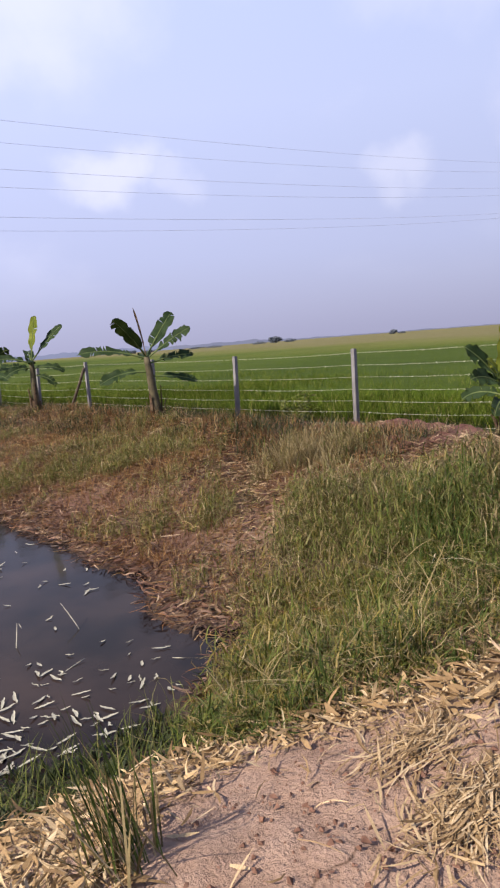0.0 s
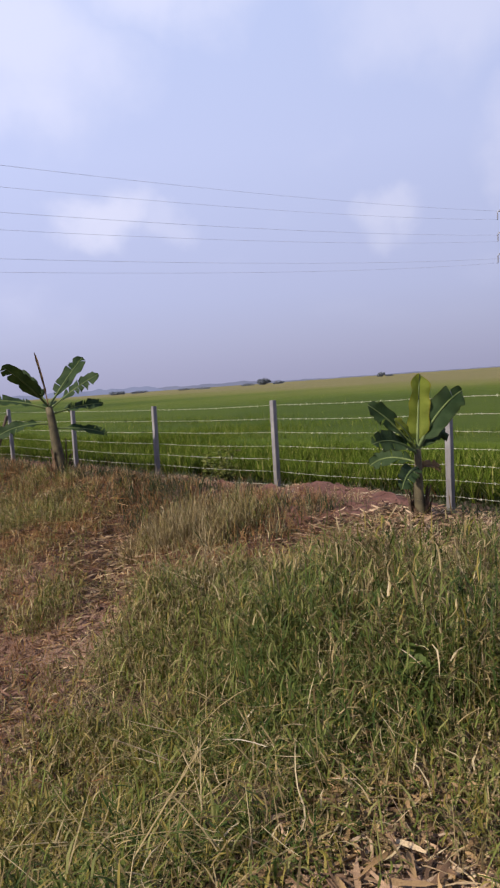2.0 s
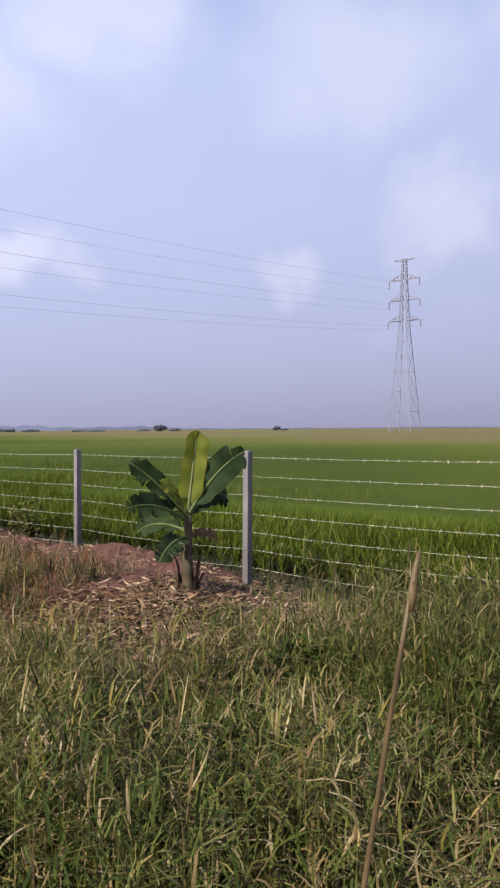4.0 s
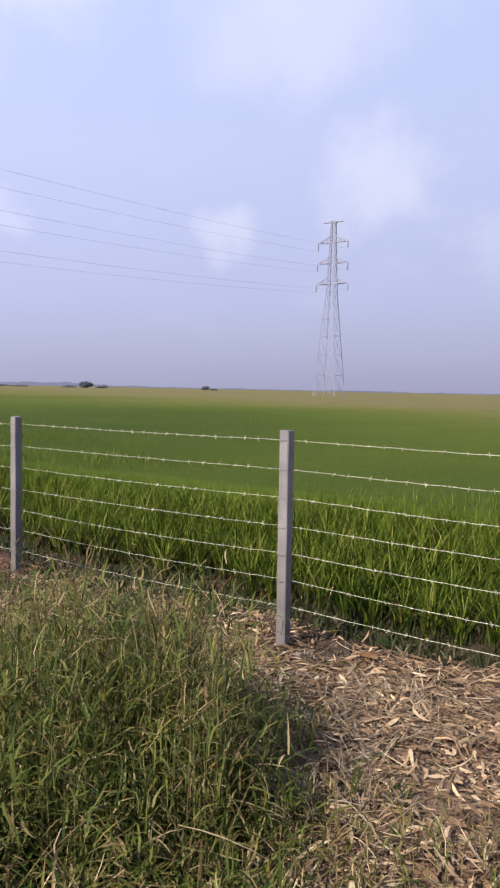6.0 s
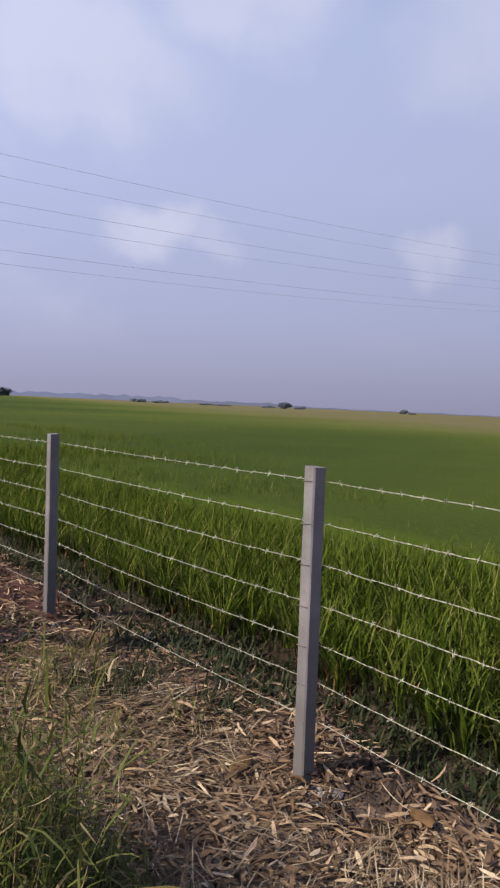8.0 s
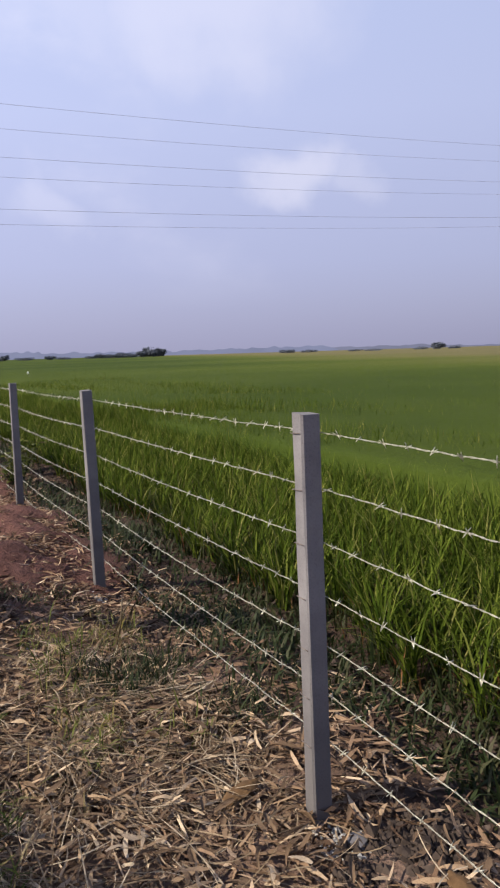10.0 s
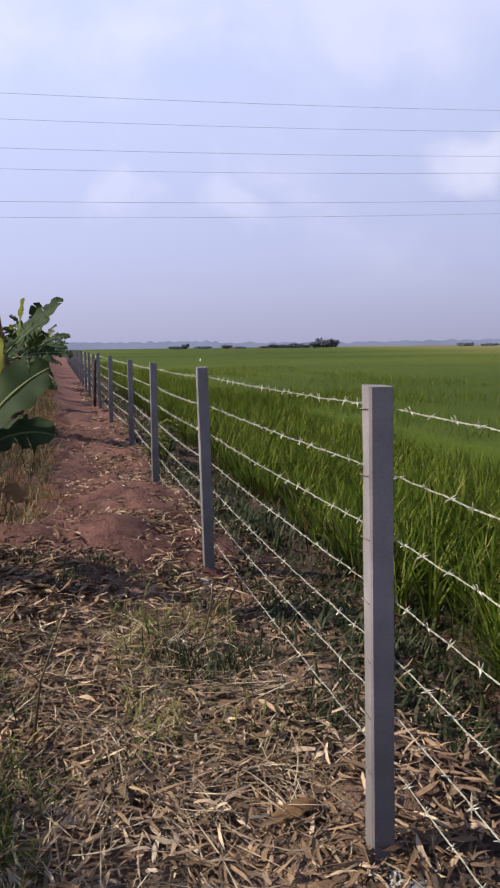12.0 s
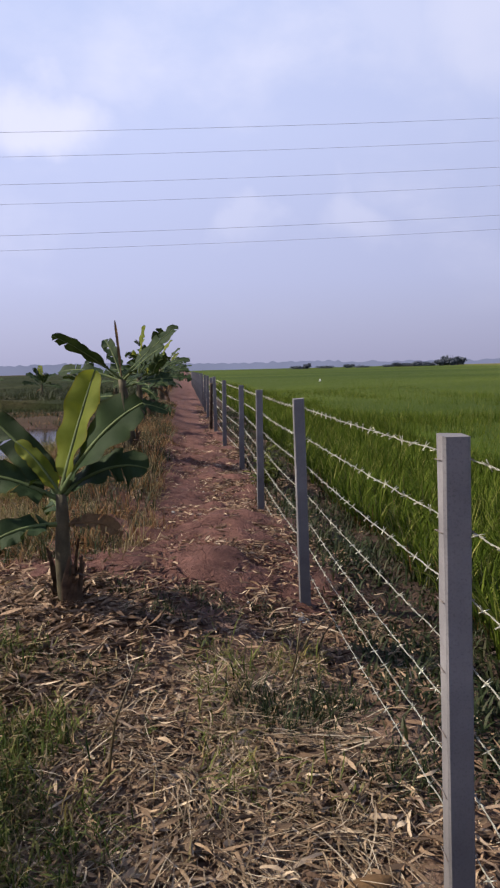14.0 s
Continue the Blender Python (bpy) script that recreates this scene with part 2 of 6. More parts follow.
def meadow_mat():
    """Rank dark green grassland with brown patches."""
    m, nt, b = shader("rough_meadow", 0.95, 0.05)
    co = obj_coord(nt)
    mp = nt.nodes.new("ShaderNodeMapping")
    mp.inputs["Scale"].default_value = (0.25, 0.05, 1)
    nt.links.new(co, mp.inputs[0])
    c = ramp_node(nt, noise_node(nt, 1.0, 4, mp.outputs[0]), ((0.3, (0.016, 0.023, 0.010)), (0.6, (0.035, 0.042, 0.016)), (0.75, (0.070, 0.061, 0.030))))
    f = noise_node(nt, 4, 5, co, 0.7)
    c = mix_node(nt, 0.5, c, ramp_node(nt, f, ((0.3, (0.4, 0.4, 0.4)), (0.7, (1, 1, 1)))), "MULTIPLY")
    nt.links.new(c, b.inputs["Base Color"])
    bump_node(nt, b, f, 1.0, 0.3)
    return m


def canopy_mat():
    """The top of the rice crop: green plots, straw further out with haze painted in."""
    m, nt, b = shader("rice_canopy", 0.9, 0.05)
    co = obj_coord(nt)
    mp = nt.nodes.new("ShaderNodeMapping")
    mp.inputs["Scale"].default_value = (0.012, 0.03, 1)
    mp.inputs["Rotation"].default_value = (0, 0, radians(-38))
    nt.links.new(co, mp.inputs[0])
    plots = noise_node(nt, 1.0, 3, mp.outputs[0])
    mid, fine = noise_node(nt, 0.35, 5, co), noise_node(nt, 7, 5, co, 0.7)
    ln = nt.nodes.new("ShaderNodeVectorMath")        # ripens eastward; the paler tone also paints in front light and haze
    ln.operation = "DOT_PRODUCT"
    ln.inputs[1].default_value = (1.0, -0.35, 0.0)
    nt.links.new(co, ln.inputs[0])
    ripe_haze = nt.nodes.new("ShaderNodeMapRange")
    ripe_haze.interpolation_type = "SMOOTHSTEP"
    ripe_haze.inputs[1].default_value, ripe_haze.inputs[2].default_value = -4, 78
    ripe_haze.inputs[4].default_value = 0.7
    nt.links.new(ln.outputs["Value"], ripe_haze.inputs[0])
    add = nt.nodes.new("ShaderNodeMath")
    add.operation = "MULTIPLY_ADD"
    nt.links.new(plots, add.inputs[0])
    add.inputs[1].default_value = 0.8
    nt.links.new(ripe_haze.outputs[0], add.inputs[2])
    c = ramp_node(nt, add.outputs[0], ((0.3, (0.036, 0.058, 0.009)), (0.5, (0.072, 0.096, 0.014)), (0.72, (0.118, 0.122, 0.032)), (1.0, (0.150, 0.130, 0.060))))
    c = mix_node(nt, 0.5, c, ramp_node(nt, fine, ((0.3, (0.6, 0.6, 0.6)), (0.7, (1, 1, 1)))), "MULTIPLY")
    c = mix_node(nt, 0.4, c, ramp_node(nt, mid, ((0.3, (0.6, 0.65, 0.6)), (0.7, (1, 1, 1)))), "MULTIPLY")
    nt.links.new(c, b.inputs["Base Color"])
    bump_node(nt, b, fine, 0.6, 0.12)
    return m


def water_mat():
    m, nt, b = shader("pond_water", 0.1, 0.055)
    co = obj_coord(nt)
    c = ramp_node(nt, noise_node(nt, 1.3, 5, co), ((0.35, (0.009, 0.007, 0.008)), (0.7, (0.030, 0.020, 0.018))))
    nt.links.new(c, b.inputs["Base Color"])
    bump_node(nt, b, noise_node(nt, 5, 3, co), 0.06, 0.03)
    return m


def banana_leaf_mat(name, dark, light, through_light):
    m, nt, b = shader(name, 0.6, 0.09)
    uv = nt.nodes.new("ShaderNodeUVMap").outputs[0]
    w = nt.nodes.new("ShaderNodeTexWave")
    w.bands_direction = "Y"
    w.inputs["Scale"].default_value, w.inputs["Distortion"].default_value = 9.0, 0.8
    nt.links.new(uv, w.inputs["Vector"])
    v = noise_node(nt, 5, 5, obj_coord(nt))
    c = ramp_node(nt, v, ((0.3, dark), (0.7, light)))
    c = mix_node(nt, 0.3, c, ramp_node(nt, w.outputs[1], ((0.2, (0.7, 0.75, 0.6)), (0.8, (1, 1, 1)))), "MULTIPLY")
    edge = nt.nodes.new("ShaderNodeSeparateXYZ")
    nt.links.new(uv, edge.inputs[0])
    rim = ramp_node(nt, edge.outputs[0], ((0.0, (1, 1, 1)), (0.86, (1, 1, 1)), (1.0, (1.0, 0.72, 0.45))))
    c = mix_node(nt, 0.8, c, rim, "MULTIPLY")
    nt.links.new(c, b.inputs["Base Color"])
    bump_node(nt, b, w.outputs[1], 0.25, 0.01)
    t = nt.nodes.new("ShaderNodeBsdfTranslucent")
    nt.links.new(mix_node(nt, 1.0, c, (1.7, 1.55, 0.7), "MULTIPLY"), t.inputs[0])
    ms = nt.nodes.new("ShaderNodeMixShader")
    ms.inputs[0].default_value = through_light
    nt.links.new(b.outputs[0], ms.inputs[1])
    nt.links.new(t.outputs[0], ms.inputs[2])
    nt.links.new(ms.outputs[0], nt.nodes["Material Output"].inputs[0])
    return m


def concrete_mat():
    m, nt, b = shader("concrete", 0.9, 0.2)
    co = obj_coord(nt)
    a, f = noise_node(nt, 4, 6, co), noise_node(nt, 130, 4, co, 0.7)
    rnd = nt.nodes.new("ShaderNodeObjectInfo").outputs["Random"]
    c = ramp_node(nt, a, ((0.3, (0.116, 0.109, 0.116)), (0.7, (0.232, 0.220, 0.226))))
    c = mix_node(nt, 0.5, c, ramp_node(nt, rnd, ((0.0, (0.84, 0.84, 0.85)), (1.0, (1, 1, 1)))), "MULTIPLY")
    c = mix_node(nt, 0.5, c, ramp_node(nt, f, ((0.28, (0.45, 0.44, 0.43)), (0.5, (1, 1, 1)))), "MULTIPLY")
    sep = nt.nodes.new("ShaderNodeSeparateXYZ")
    nt.links.new(co, sep.inputs[0])
    mud_shade = nt.nodes.new("ShaderNodeMapRange")         # mud on the foot, drawn up higher to paint in the post's shade
    mud_shade.inputs[1].default_value, mud_shade.inputs[2].default_value = 1.0, 0.15
    nt.links.new(sep.outputs[2], mud_shade.inputs[0])
    mm = nt.nodes.new("ShaderNodeMath")
    mm.operation = "MULTIPLY"
    nt.links.new(mud_shade.outputs[0], mm.inputs[0])
    nt.links.new(a, mm.inputs[1])
    c = mix_node(nt, mm.outputs[0], c, (0.075, 0.065, 0.06))
    nt.links.new(c, b.inputs["Base Color"])
    bump_node(nt, b, f, 0.15, 0.003)
    return m


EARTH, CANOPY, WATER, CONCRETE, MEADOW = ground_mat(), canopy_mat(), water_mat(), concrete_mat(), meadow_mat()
GRASS = island_mat("grass_green", ((0.0, (0.054, 0.069, 0.014)), (0.4, (0.107, 0.126, 0.026)), (0.75, (0.150, 0.158, 0.042)), (1.0, (0.215, 0.198, 0.080))), 0.6, 0.1, 0.25)
RANK_GRASS = island_mat("grass_rank", ((0.0, (0.027, 0.045, 0.010)), (0.5, (0.062, 0.088, 0.019)), (0.85, (0.112, 0.130, 0.033)), (1.0, (0.19, 0.18, 0.07))), 0.6, 0.1, 0.25)
WARM_GRASS = island_mat("grass_yellowing", ((0.0, (0.076, 0.066, 0.013)), (0.45, (0.154, 0.130, 0.027)), (0.75, (0.222, 0.172, 0.050)), (1.0, (0.310, 0.236, 0.100))), 0.6, 0.1, 0.22)
DRY_GRASS = island_mat("grass_dry", ((0.0, (0.087, 0.060, 0.026)), (0.4, (0.190, 0.142, 0.064)), (0.8, (0.305, 0.238, 0.124)), (1.0, (0.44, 0.355, 0.22))), 0.7, 0.12, 0.25)
RUSSET_GRASS = island_mat("grass_russet", ((0.0, (0.085, 0.034, 0.016)), (0.4, (0.215, 0.100, 0.042)), (0.7, (0.215, 0.130, 0.048)), (0.92, (0.32, 0.19, 0.085)), (1.0, (0.45, 0.32, 0.18))), 0.7, 0.12, 0.25)
RICE = island_mat("rice_green", ((0.0, (0.029, 0.053, 0.005)), (0.5, (0.075, 0.110, 0.012)), (0.85, (0.142, 0.178, 0.026)), (1.0, (0.24, 0.225, 0.068))), 0.75, 0.04, 0.25)
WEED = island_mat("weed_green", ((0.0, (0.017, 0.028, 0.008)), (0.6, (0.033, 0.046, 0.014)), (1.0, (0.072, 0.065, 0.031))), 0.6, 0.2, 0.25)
DRY_LEAF = island_mat("dry_leaf", ((0.0, (0.062, 0.039, 0.025)), (0.35, (0.202, 0.131, 0.079)), (0.75, (0.395, 0.274, 0.169)), (1.0, (0.61, 0.48, 0.335))), 0.6, 0.2, 0.1, 40)
BROWN_LEAF = island_mat("brown_leaf", ((0.0, (0.050, 0.030, 0.020)), (0.4, (0.152, 0.092, 0.057)), (0.8, (0.292, 0.189, 0.118)), (1.0, (0.46, 0.34, 0.232))), 0.7, 0.15, 0.1, 40)
PALE_LEAF = island_mat("bleached_leaf", ((0.0, (0.25, 0.22, 0.16)), (0.5, (0.5, 0.47, 0.38)), (1.0, (0.72, 0.7, 0.62))), 0.5, 0.4, 0.1, 30)
YELLOW_LEAF = island_mat("yellow_dry_leaf", ((0.0, (0.13, 0.078, 0.036)), (0.35, (0.295, 0.188, 0.092)), (0.75, (0.44, 0.308, 0.168)), (1.0, (0.57, 0.43, 0.27))), 0.6, 0.2, 0.1, 30)
WET_LEAF = island_mat("wet_leaf", ((0.0, (0.028, 0.012, 0.008)), (0.5, (0.085, 0.038, 0.023)), (0.9, (0.17, 0.085, 0.05)), (1.0, (0.34, 0.23, 0.15))), 0.55, 0.3, 0.05, 30)
SPOT_WHITE = plain_mat("spot_white", (0.6, 0.6, 0.58), (0.8, 0.8, 0.78), 20, 0.6, 0.3)
CLOD = plain_mat("clod", (0.096, 0.049, 0.035), (0.217, 0.117, 0.083), 20, 0.95, 0.1)
DARK_CLOD = plain_mat("dark_clod", (0.035, 0.026, 0.022), (0.087, 0.065, 0.052), 20, 0.95, 0.1)
PEBBLE = plain_mat("pebble", (0.22, 0.21, 0.20), (0.42, 0.40, 0.38), 30, 0.85, 0.15)
STRAW = island_mat("trodden_straw", ((0.0, (0.10, 0.068, 0.042)), (0.4, (0.22, 0.16, 0.10)), (0.8, (0.36, 0.275, 0.185)), (1.0, (0.5, 0.42, 0.31))), 0.7, 0.15, 0.1)
# yellowed and brightened: sun shining through is put into this leaf colour
BAN_YOUNG_LIT = banana_leaf_mat("banana_leaf_young_lit", (0.111, 0.144, 0.020), (0.207, 0.232, 0.047), 0.5)
BAN_OLD = banana_leaf_mat("banana_leaf_old", (0.013, 0.026, 0.009), (0.032, 0.051, 0.021), 0.14)
BAN_DEAD = plain_mat("banana_leaf_dead", (0.078, 0.044, 0.022), (0.191, 0.113, 0.052), 8, 0.8, 0.15)
BAN_RIB = plain_mat("banana_midrib", (0.061, 0.087, 0.026), (0.113, 0.139, 0.048), 10, 0.6, 0.2, 0, 0.1)
BAN_STEM = plain_mat("banana_stem", (0.036, 0.030, 0.019), (0.108, 0.088, 0.050), 7, 0.7, 0.2, 0, 0.4)
SHEATH = plain_mat("dead_sheath", (0.034, 0.022, 0.016), (0.135, 0.088, 0.056), 16, 0.9, 0.1)
WIRE = plain_mat("galvanised_wire", (0.35, 0.34, 0.28), (0.60, 0.575, 0.46), 30, 0.45, 0.5, 0.5, 0)
TIE_WIRE = plain_mat("rusty_tie_wire", (0.15, 0.12, 0.11), (0.26, 0.22, 0.20), 60, 0.8, 0.2, 0.2, 0)
# pale bluish grey paints distance haze into the pylon's steel
HAZED_STEEL = plain_mat("hazed_tower_steel", (0.215, 0.226, 0.305), (0.276, 0.285, 0.364), 1.0, 0.8, 0.1, 0.0, 0)
# lightened lavender grey stands in for the haze before the cables
HAZED_CABLE = plain_mat("hazed_conductor", (0.365, 0.365, 0.452), (0.435, 0.435, 0.522), 1.0, 0.6, 0.3, 0.0, 0)
CERAMIC = plain_mat("insulator_glass", (0.10, 0.09, 0.10), (0.2, 0.18, 0.19), 5.0, 0.3, 0.5, 0, 0)
CANE = plain_mat("bamboo_cane", (0.042, 0.029, 0.014), (0.125, 0.088, 0.040), 9, 0.5, 0.35, 0, 0.2)
OLD_WOOD = plain_mat("old_wood", (0.039, 0.030, 0.026), (0.104, 0.078, 0.061), 6, 0.85, 0.15)
# bluish grey puts the distance haze into the leaf colour
HAZED_FAR_LEAF = island_mat("hazed_far_foliage", ((0.0, (0.075, 0.088, 0.115)), (1.0, (0.11, 0.122, 0.145))), 0.9, 0.0, 0.0, 0.5)
BARK = plain_mat("bark", (0.052, 0.039, 0.030), (0.113, 0.087, 0.070), 3, 0.9, 0.1)
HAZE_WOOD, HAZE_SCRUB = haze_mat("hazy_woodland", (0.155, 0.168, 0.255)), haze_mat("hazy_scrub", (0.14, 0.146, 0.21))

# ---- mesh helpers ----


def mesh_object(name, me, material, parent=None, label="", smooth=True):
    me.materials.append(material)
    if smooth:
        me.polygons.foreach_set("use_smooth", [True] * len(me.polygons))
    ob = new(name, me)
    if parent is not None:
        ob.parent = parent
    if label:
        ob["label"] = label
    return ob


def part(name, bm, material, parent=None, label="", smooth=True):
    me = bpy.data.meshes.new(name)
    bm.normal_update()
    bm.to_mesh(me)
    bm.free()
    return mesh_object(name, me, material, parent, label, smooth)


def raw(name, verts, faces, material, parent=None, label="", smooth=True):
    me = bpy.data.meshes.new(name)
    me.from_pydata(verts, [], faces)
    me.update()
    return mesh_object(name, me, material, parent, label, smooth)


def empty(name, x=0, y=0, z=0):
    ob = new(name)
    ob.empty_display_size = 0.2
    ob.location = (x, y, z)
    return ob


def beam(bm, a, b, w, w2=None, sides=4, twist=0.0):
    """A straight bar from a to b of width w (w2 at its end)."""
    a, b = Vector(a), Vector(b)
    w2 = w if w2 is None else w2
    q = (b - a).to_track_quat("Z", "Y")
    rings = []
    for p, r in ((a, w), (b, w2)):
        rings.append([bm.verts.new(p + q @ Vector((math.cos(k * math.tau / sides + twist + 0.785) * r * 0.7, math.sin(k * math.tau / sides + twist + 0.785) * r * 0.7, 0))) for k in range(sides)])
    for k in range(sides):
        bm.faces.new((rings[0][k], rings[0][(k + 1) % sides], rings[1][(k + 1) % sides], rings[1][k]))
    bm.faces.new(rings[0][::-1])
    bm.faces.new(rings[1])


def tube(bm, pts, radii, sides=6):
    """A tapered tube along points."""
    pts = [Vector(p) for p in pts]
    rings, side = [], None
    for i, p in enumerate(pts):
        d = (pts[min(i + 1, len(pts) - 1)] - pts[max(i - 1, 0)]).normalized()
        side = d.orthogonal() if side is None else side - d * side.dot(d)
        side.normalize()
        other = d.cross(side)
        r = radii[i] if hasattr(radii, "__len__") else radii
        rings.append([bm.verts.new(p + side * (math.cos(k * math.tau / sides) * r) + other * (math.sin(k * math.tau / sides) * r)) for k in range(sides)])
    for i in range(len(rings) - 1):
        for k in range(sides):
            bm.faces.new((rings[i][k], rings[i][(k + 1) % sides], rings[i + 1][(k + 1) % sides], rings[i + 1][k]))
    bm.faces.new(rings[0][::-1])
    bm.faces.new(rings[-1])


def strips(name, P, heading, length, width, rise, curl, material, segs=3, base=0.7, lie=False, parent=None, label="", rng=None, belly=0.35, swerve=None):
    """Many thin tapering blades (or lying leaves) in one mesh: feet P, headings, lengths and widths as arrays."""
    n = len(P)
    d = np.stack([np.cos(heading), np.sin(heading), np.zeros(n)], 1)
    s = np.stack([-np.sin(heading), np.cos(heading), np.zeros(n)], 1)
    if lie:
        roll = rng.normal(0, 0.6, n)
        s = s * np.cos(roll)[:, None]
        s[:, 2] = np.sin(roll)
        swerve, spin = rng.normal(0, 0.7, n), rng.normal(0, 0.8, n)
    verts = np.zeros((n, 2 * segs + 1, 3))
    ang = rise.copy()
    pos = P.copy()
    step = length / segs
    for k in range(segs + 1):
        t = k / segs
        if lie:                                  # strap-shaped, torn blunt at the foot
            w = width * (min(1.0, (t + 0.1) / 0.24) * min(1.0, (1 - t) / 0.4 + 0.05)) ** 0.7 * rng.uniform(0.55, 1.1, n)
        else:
            w = width * (base + (1 - base) * min(1.0, t / belly)) * (1 - max(0.0, (t - belly) / (1 - belly)) ** 1.6)
        if k < segs:
            verts[:, 2 * k] = pos - s * (w / 2)[:, None]
            verts[:, 2 * k + 1] = pos + s * (w / 2)[:, None]
        else:
            verts[:, 2 * k] = pos
        if swerve is not None:                   # they bend sideways
            turn = swerve / segs
            d = np.stack([d[:, 0] * np.cos(turn) - d[:, 1] * np.sin(turn), d[:, 0] * np.sin(turn) + d[:, 1] * np.cos(turn), d[:, 2]], 1)
            s = np.stack([-d[:, 1], d[:, 0], np.zeros(n)], 1)
        if lie:                                  # and twist as they dry
            s = np.stack([-d[:, 1] * np.cos(roll), d[:, 0] * np.cos(roll), np.sin(roll)], 1)
            roll = roll + spin / segs
        pos = pos + d * (np.cos(ang) * step)[:, None]
        pos[:, 2] += np.sin(ang) * step
        ang = ang - curl / segs
    m = 2 * segs + 1
    o = np.arange(n)[:, None] * m
    quads = np.concatenate([o + np.array([[2 * k, 2 * k + 1, 2 * k + 3, 2 * k + 2]]) for k in range(segs - 1)])
    tris = o + np.array([[2 * segs - 2, 2 * segs - 1, 2 * segs]])
    me = bpy.data.meshes.new(name)
    me.vertices.add(n * m)
    me.vertices.foreach_set("co", verts.ravel())
    loops = np.concatenate([quads.ravel(), tris.ravel()])
    me.loops.add(len(loops))
    me.loops.foreach_set("vertex_index", loops)
    starts = np.concatenate([np.arange(len(quads)) * 4, len(quads) * 4 + np.arange(len(tris)) * 3])
    me.polygons.add(len(starts))
    me.polygons.foreach_set("loop_start", starts)
    me.update(calc_edges=True)
    me.validate()
    return mesh_object(name, me, material, parent, label)


def inside(poly, x, y):
    """Which points lie in a polygon (arrays)."""
    hit = np.zeros(len(x), bool)
    for (x1, y1), (x2, y2) in zip(poly, poly[1:] + poly[:1]):
        c = (y1 > y) != (y2 > y)
        hit ^= c & (x < (x2 - x1) * (y - y1) / (y2 - y1 + 1e-12) + x1)
    return hit


def scatter(rng, n, x0, x1, y0, y1, poly=None, ragged=0.0):
    x, y = rng.uniform(x0, x1, n), rng.uniform(y0, y1, n)
    if poly is not None:
        k = inside(poly, x + rng.normal(0, ragged, n), y + rng.normal(0, ragged, n))
        x, y = x[k], y[k]
    return x, y


def clumped(x, y, scale, seed, low, high):
    """Uneven growth: a smooth random field between low and high."""
    r = np.random.RandomState(seed)
    v = np.zeros(len(x))
    for k in range(6):
        a, f, p = r.uniform(0, math.tau), scale * r.uniform(0.6, 1.9), r.uniform(0, math.tau)
        v += np.sin((x * math.cos(a) + y * math.sin(a)) * f + p)
    return low + (high - low) * np.clip(0.5 + v / 5, 0, 1)


def step(a, b, v):
    t = np.clip((v - a) / (b - a), 0, 1)
    return t * t * (3 - 2 * t)


# ---- ground ----
WATER_Z = -0.6


def pond_distance(x, y):
    """Metres from the water's edge, negative over the water."""
    wob = 0.22 * np.sin(x * 1.3 + 0.5) + 0.18 * np.sin(y * 1.1 + x * 0.7) + 0.08 * np.sin(y * 3.1)
    corner = 0.78 * np.exp(-((x + 6.0) / 0.95) ** 2 - ((y - 2.6) / 1.1) ** 2) - 0.22 * np.exp(-((x + 7.5) / 0.6) ** 2 - ((y - 1.3) / 0.4) ** 2)   # a spit of the bank
    qx, qy = np.abs(x + 12.4) - 6.2 - 0.9 * step(12, 16, y), np.abs(y - 13.8) - 11.5
    return np.hypot(np.maximum(qx, 0), np.maximum(qy, 0)) + np.minimum(np.maximum(qx, qy), 0) - 0.7 + wob * 0.6 + corner


def ground_z(x, y):
    x, y = np.asarray(x, float), np.asarray(y, float)
    d = pond_distance(x, y)
    bund = (0.19 * step(0.7, 2.2, y) + 0.12 * step(4.0, 8.0, y)) * np.exp(-((x + 1.7) / 0.75) ** 2)
    z = 0.02 + bund + 0.10 * step(5, 14, y) * step(-3, 0, x)
    z += 0.19 * np.exp(-(((x + 0.5) / 0.55) ** 2 + ((y - 4.5) / 0.8) ** 2))             # spoil heaps by the fence
    z += 0.14 * np.exp(-(((x + 0.65) / 0.55) ** 2 + ((y - 3.3) / 0.55) ** 2))
    z += 0.12 * np.exp(-(((x + 4.2) / 1.6) ** 2 + ((y - 1.2) / 1.0) ** 2))               # swell under the tall grass
    z -= 0.16 * np.exp(-(((x + 4.6 - (y - 3.0) * 0.75) / 0.45) ** 2)) * step(1.2, 2.4, y) * step(6.5, 4.5, y)   # gully to the pond
    z -= 0.19 * np.exp(-((x / 1.3) ** 2 + ((y + 0.4) / 1.7) ** 2))                       # hollow by the first posts
    z -= 0.14 * np.exp(-(((x - 0.15) / 0.5) ** 2 + ((y - 2.35) / 1.1) ** 2))                # and on to the second post
    z -= 0.32 * step(22, 26, y) * step(37, 33, y) * step(-2.6, -4.5, x)                   # mud flats beyond the pond
    far = step(40, 120, np.hypot(x, y))
    near = 1 - far
    z = z * near
    z = z + 0.02 * np.sin(x * 2.3 + 1.0) * np.sin(y * 1.9) * near + 0.012 * np.sin(x * 7.1) * np.sin(y * 6.3 + x) * near
    z = np.where(x > 0.15, z - 0.20 * step(0.15, 0.95, x), z)
    bank = WATER_Z + (z - WATER_Z) * step(0.0, 2.3, d + 0.0) ** 0.85
    z = np.where(d > 0, bank, np.maximum(WATER_Z + d * 0.4, WATER_Z - 0.7))
    return z


def axis(parts):
    out = [parts[0][0]]
    for a, b, n in parts:
        out += list(np.linspace(a, b, n + 1)[1:])
    return np.array(out)


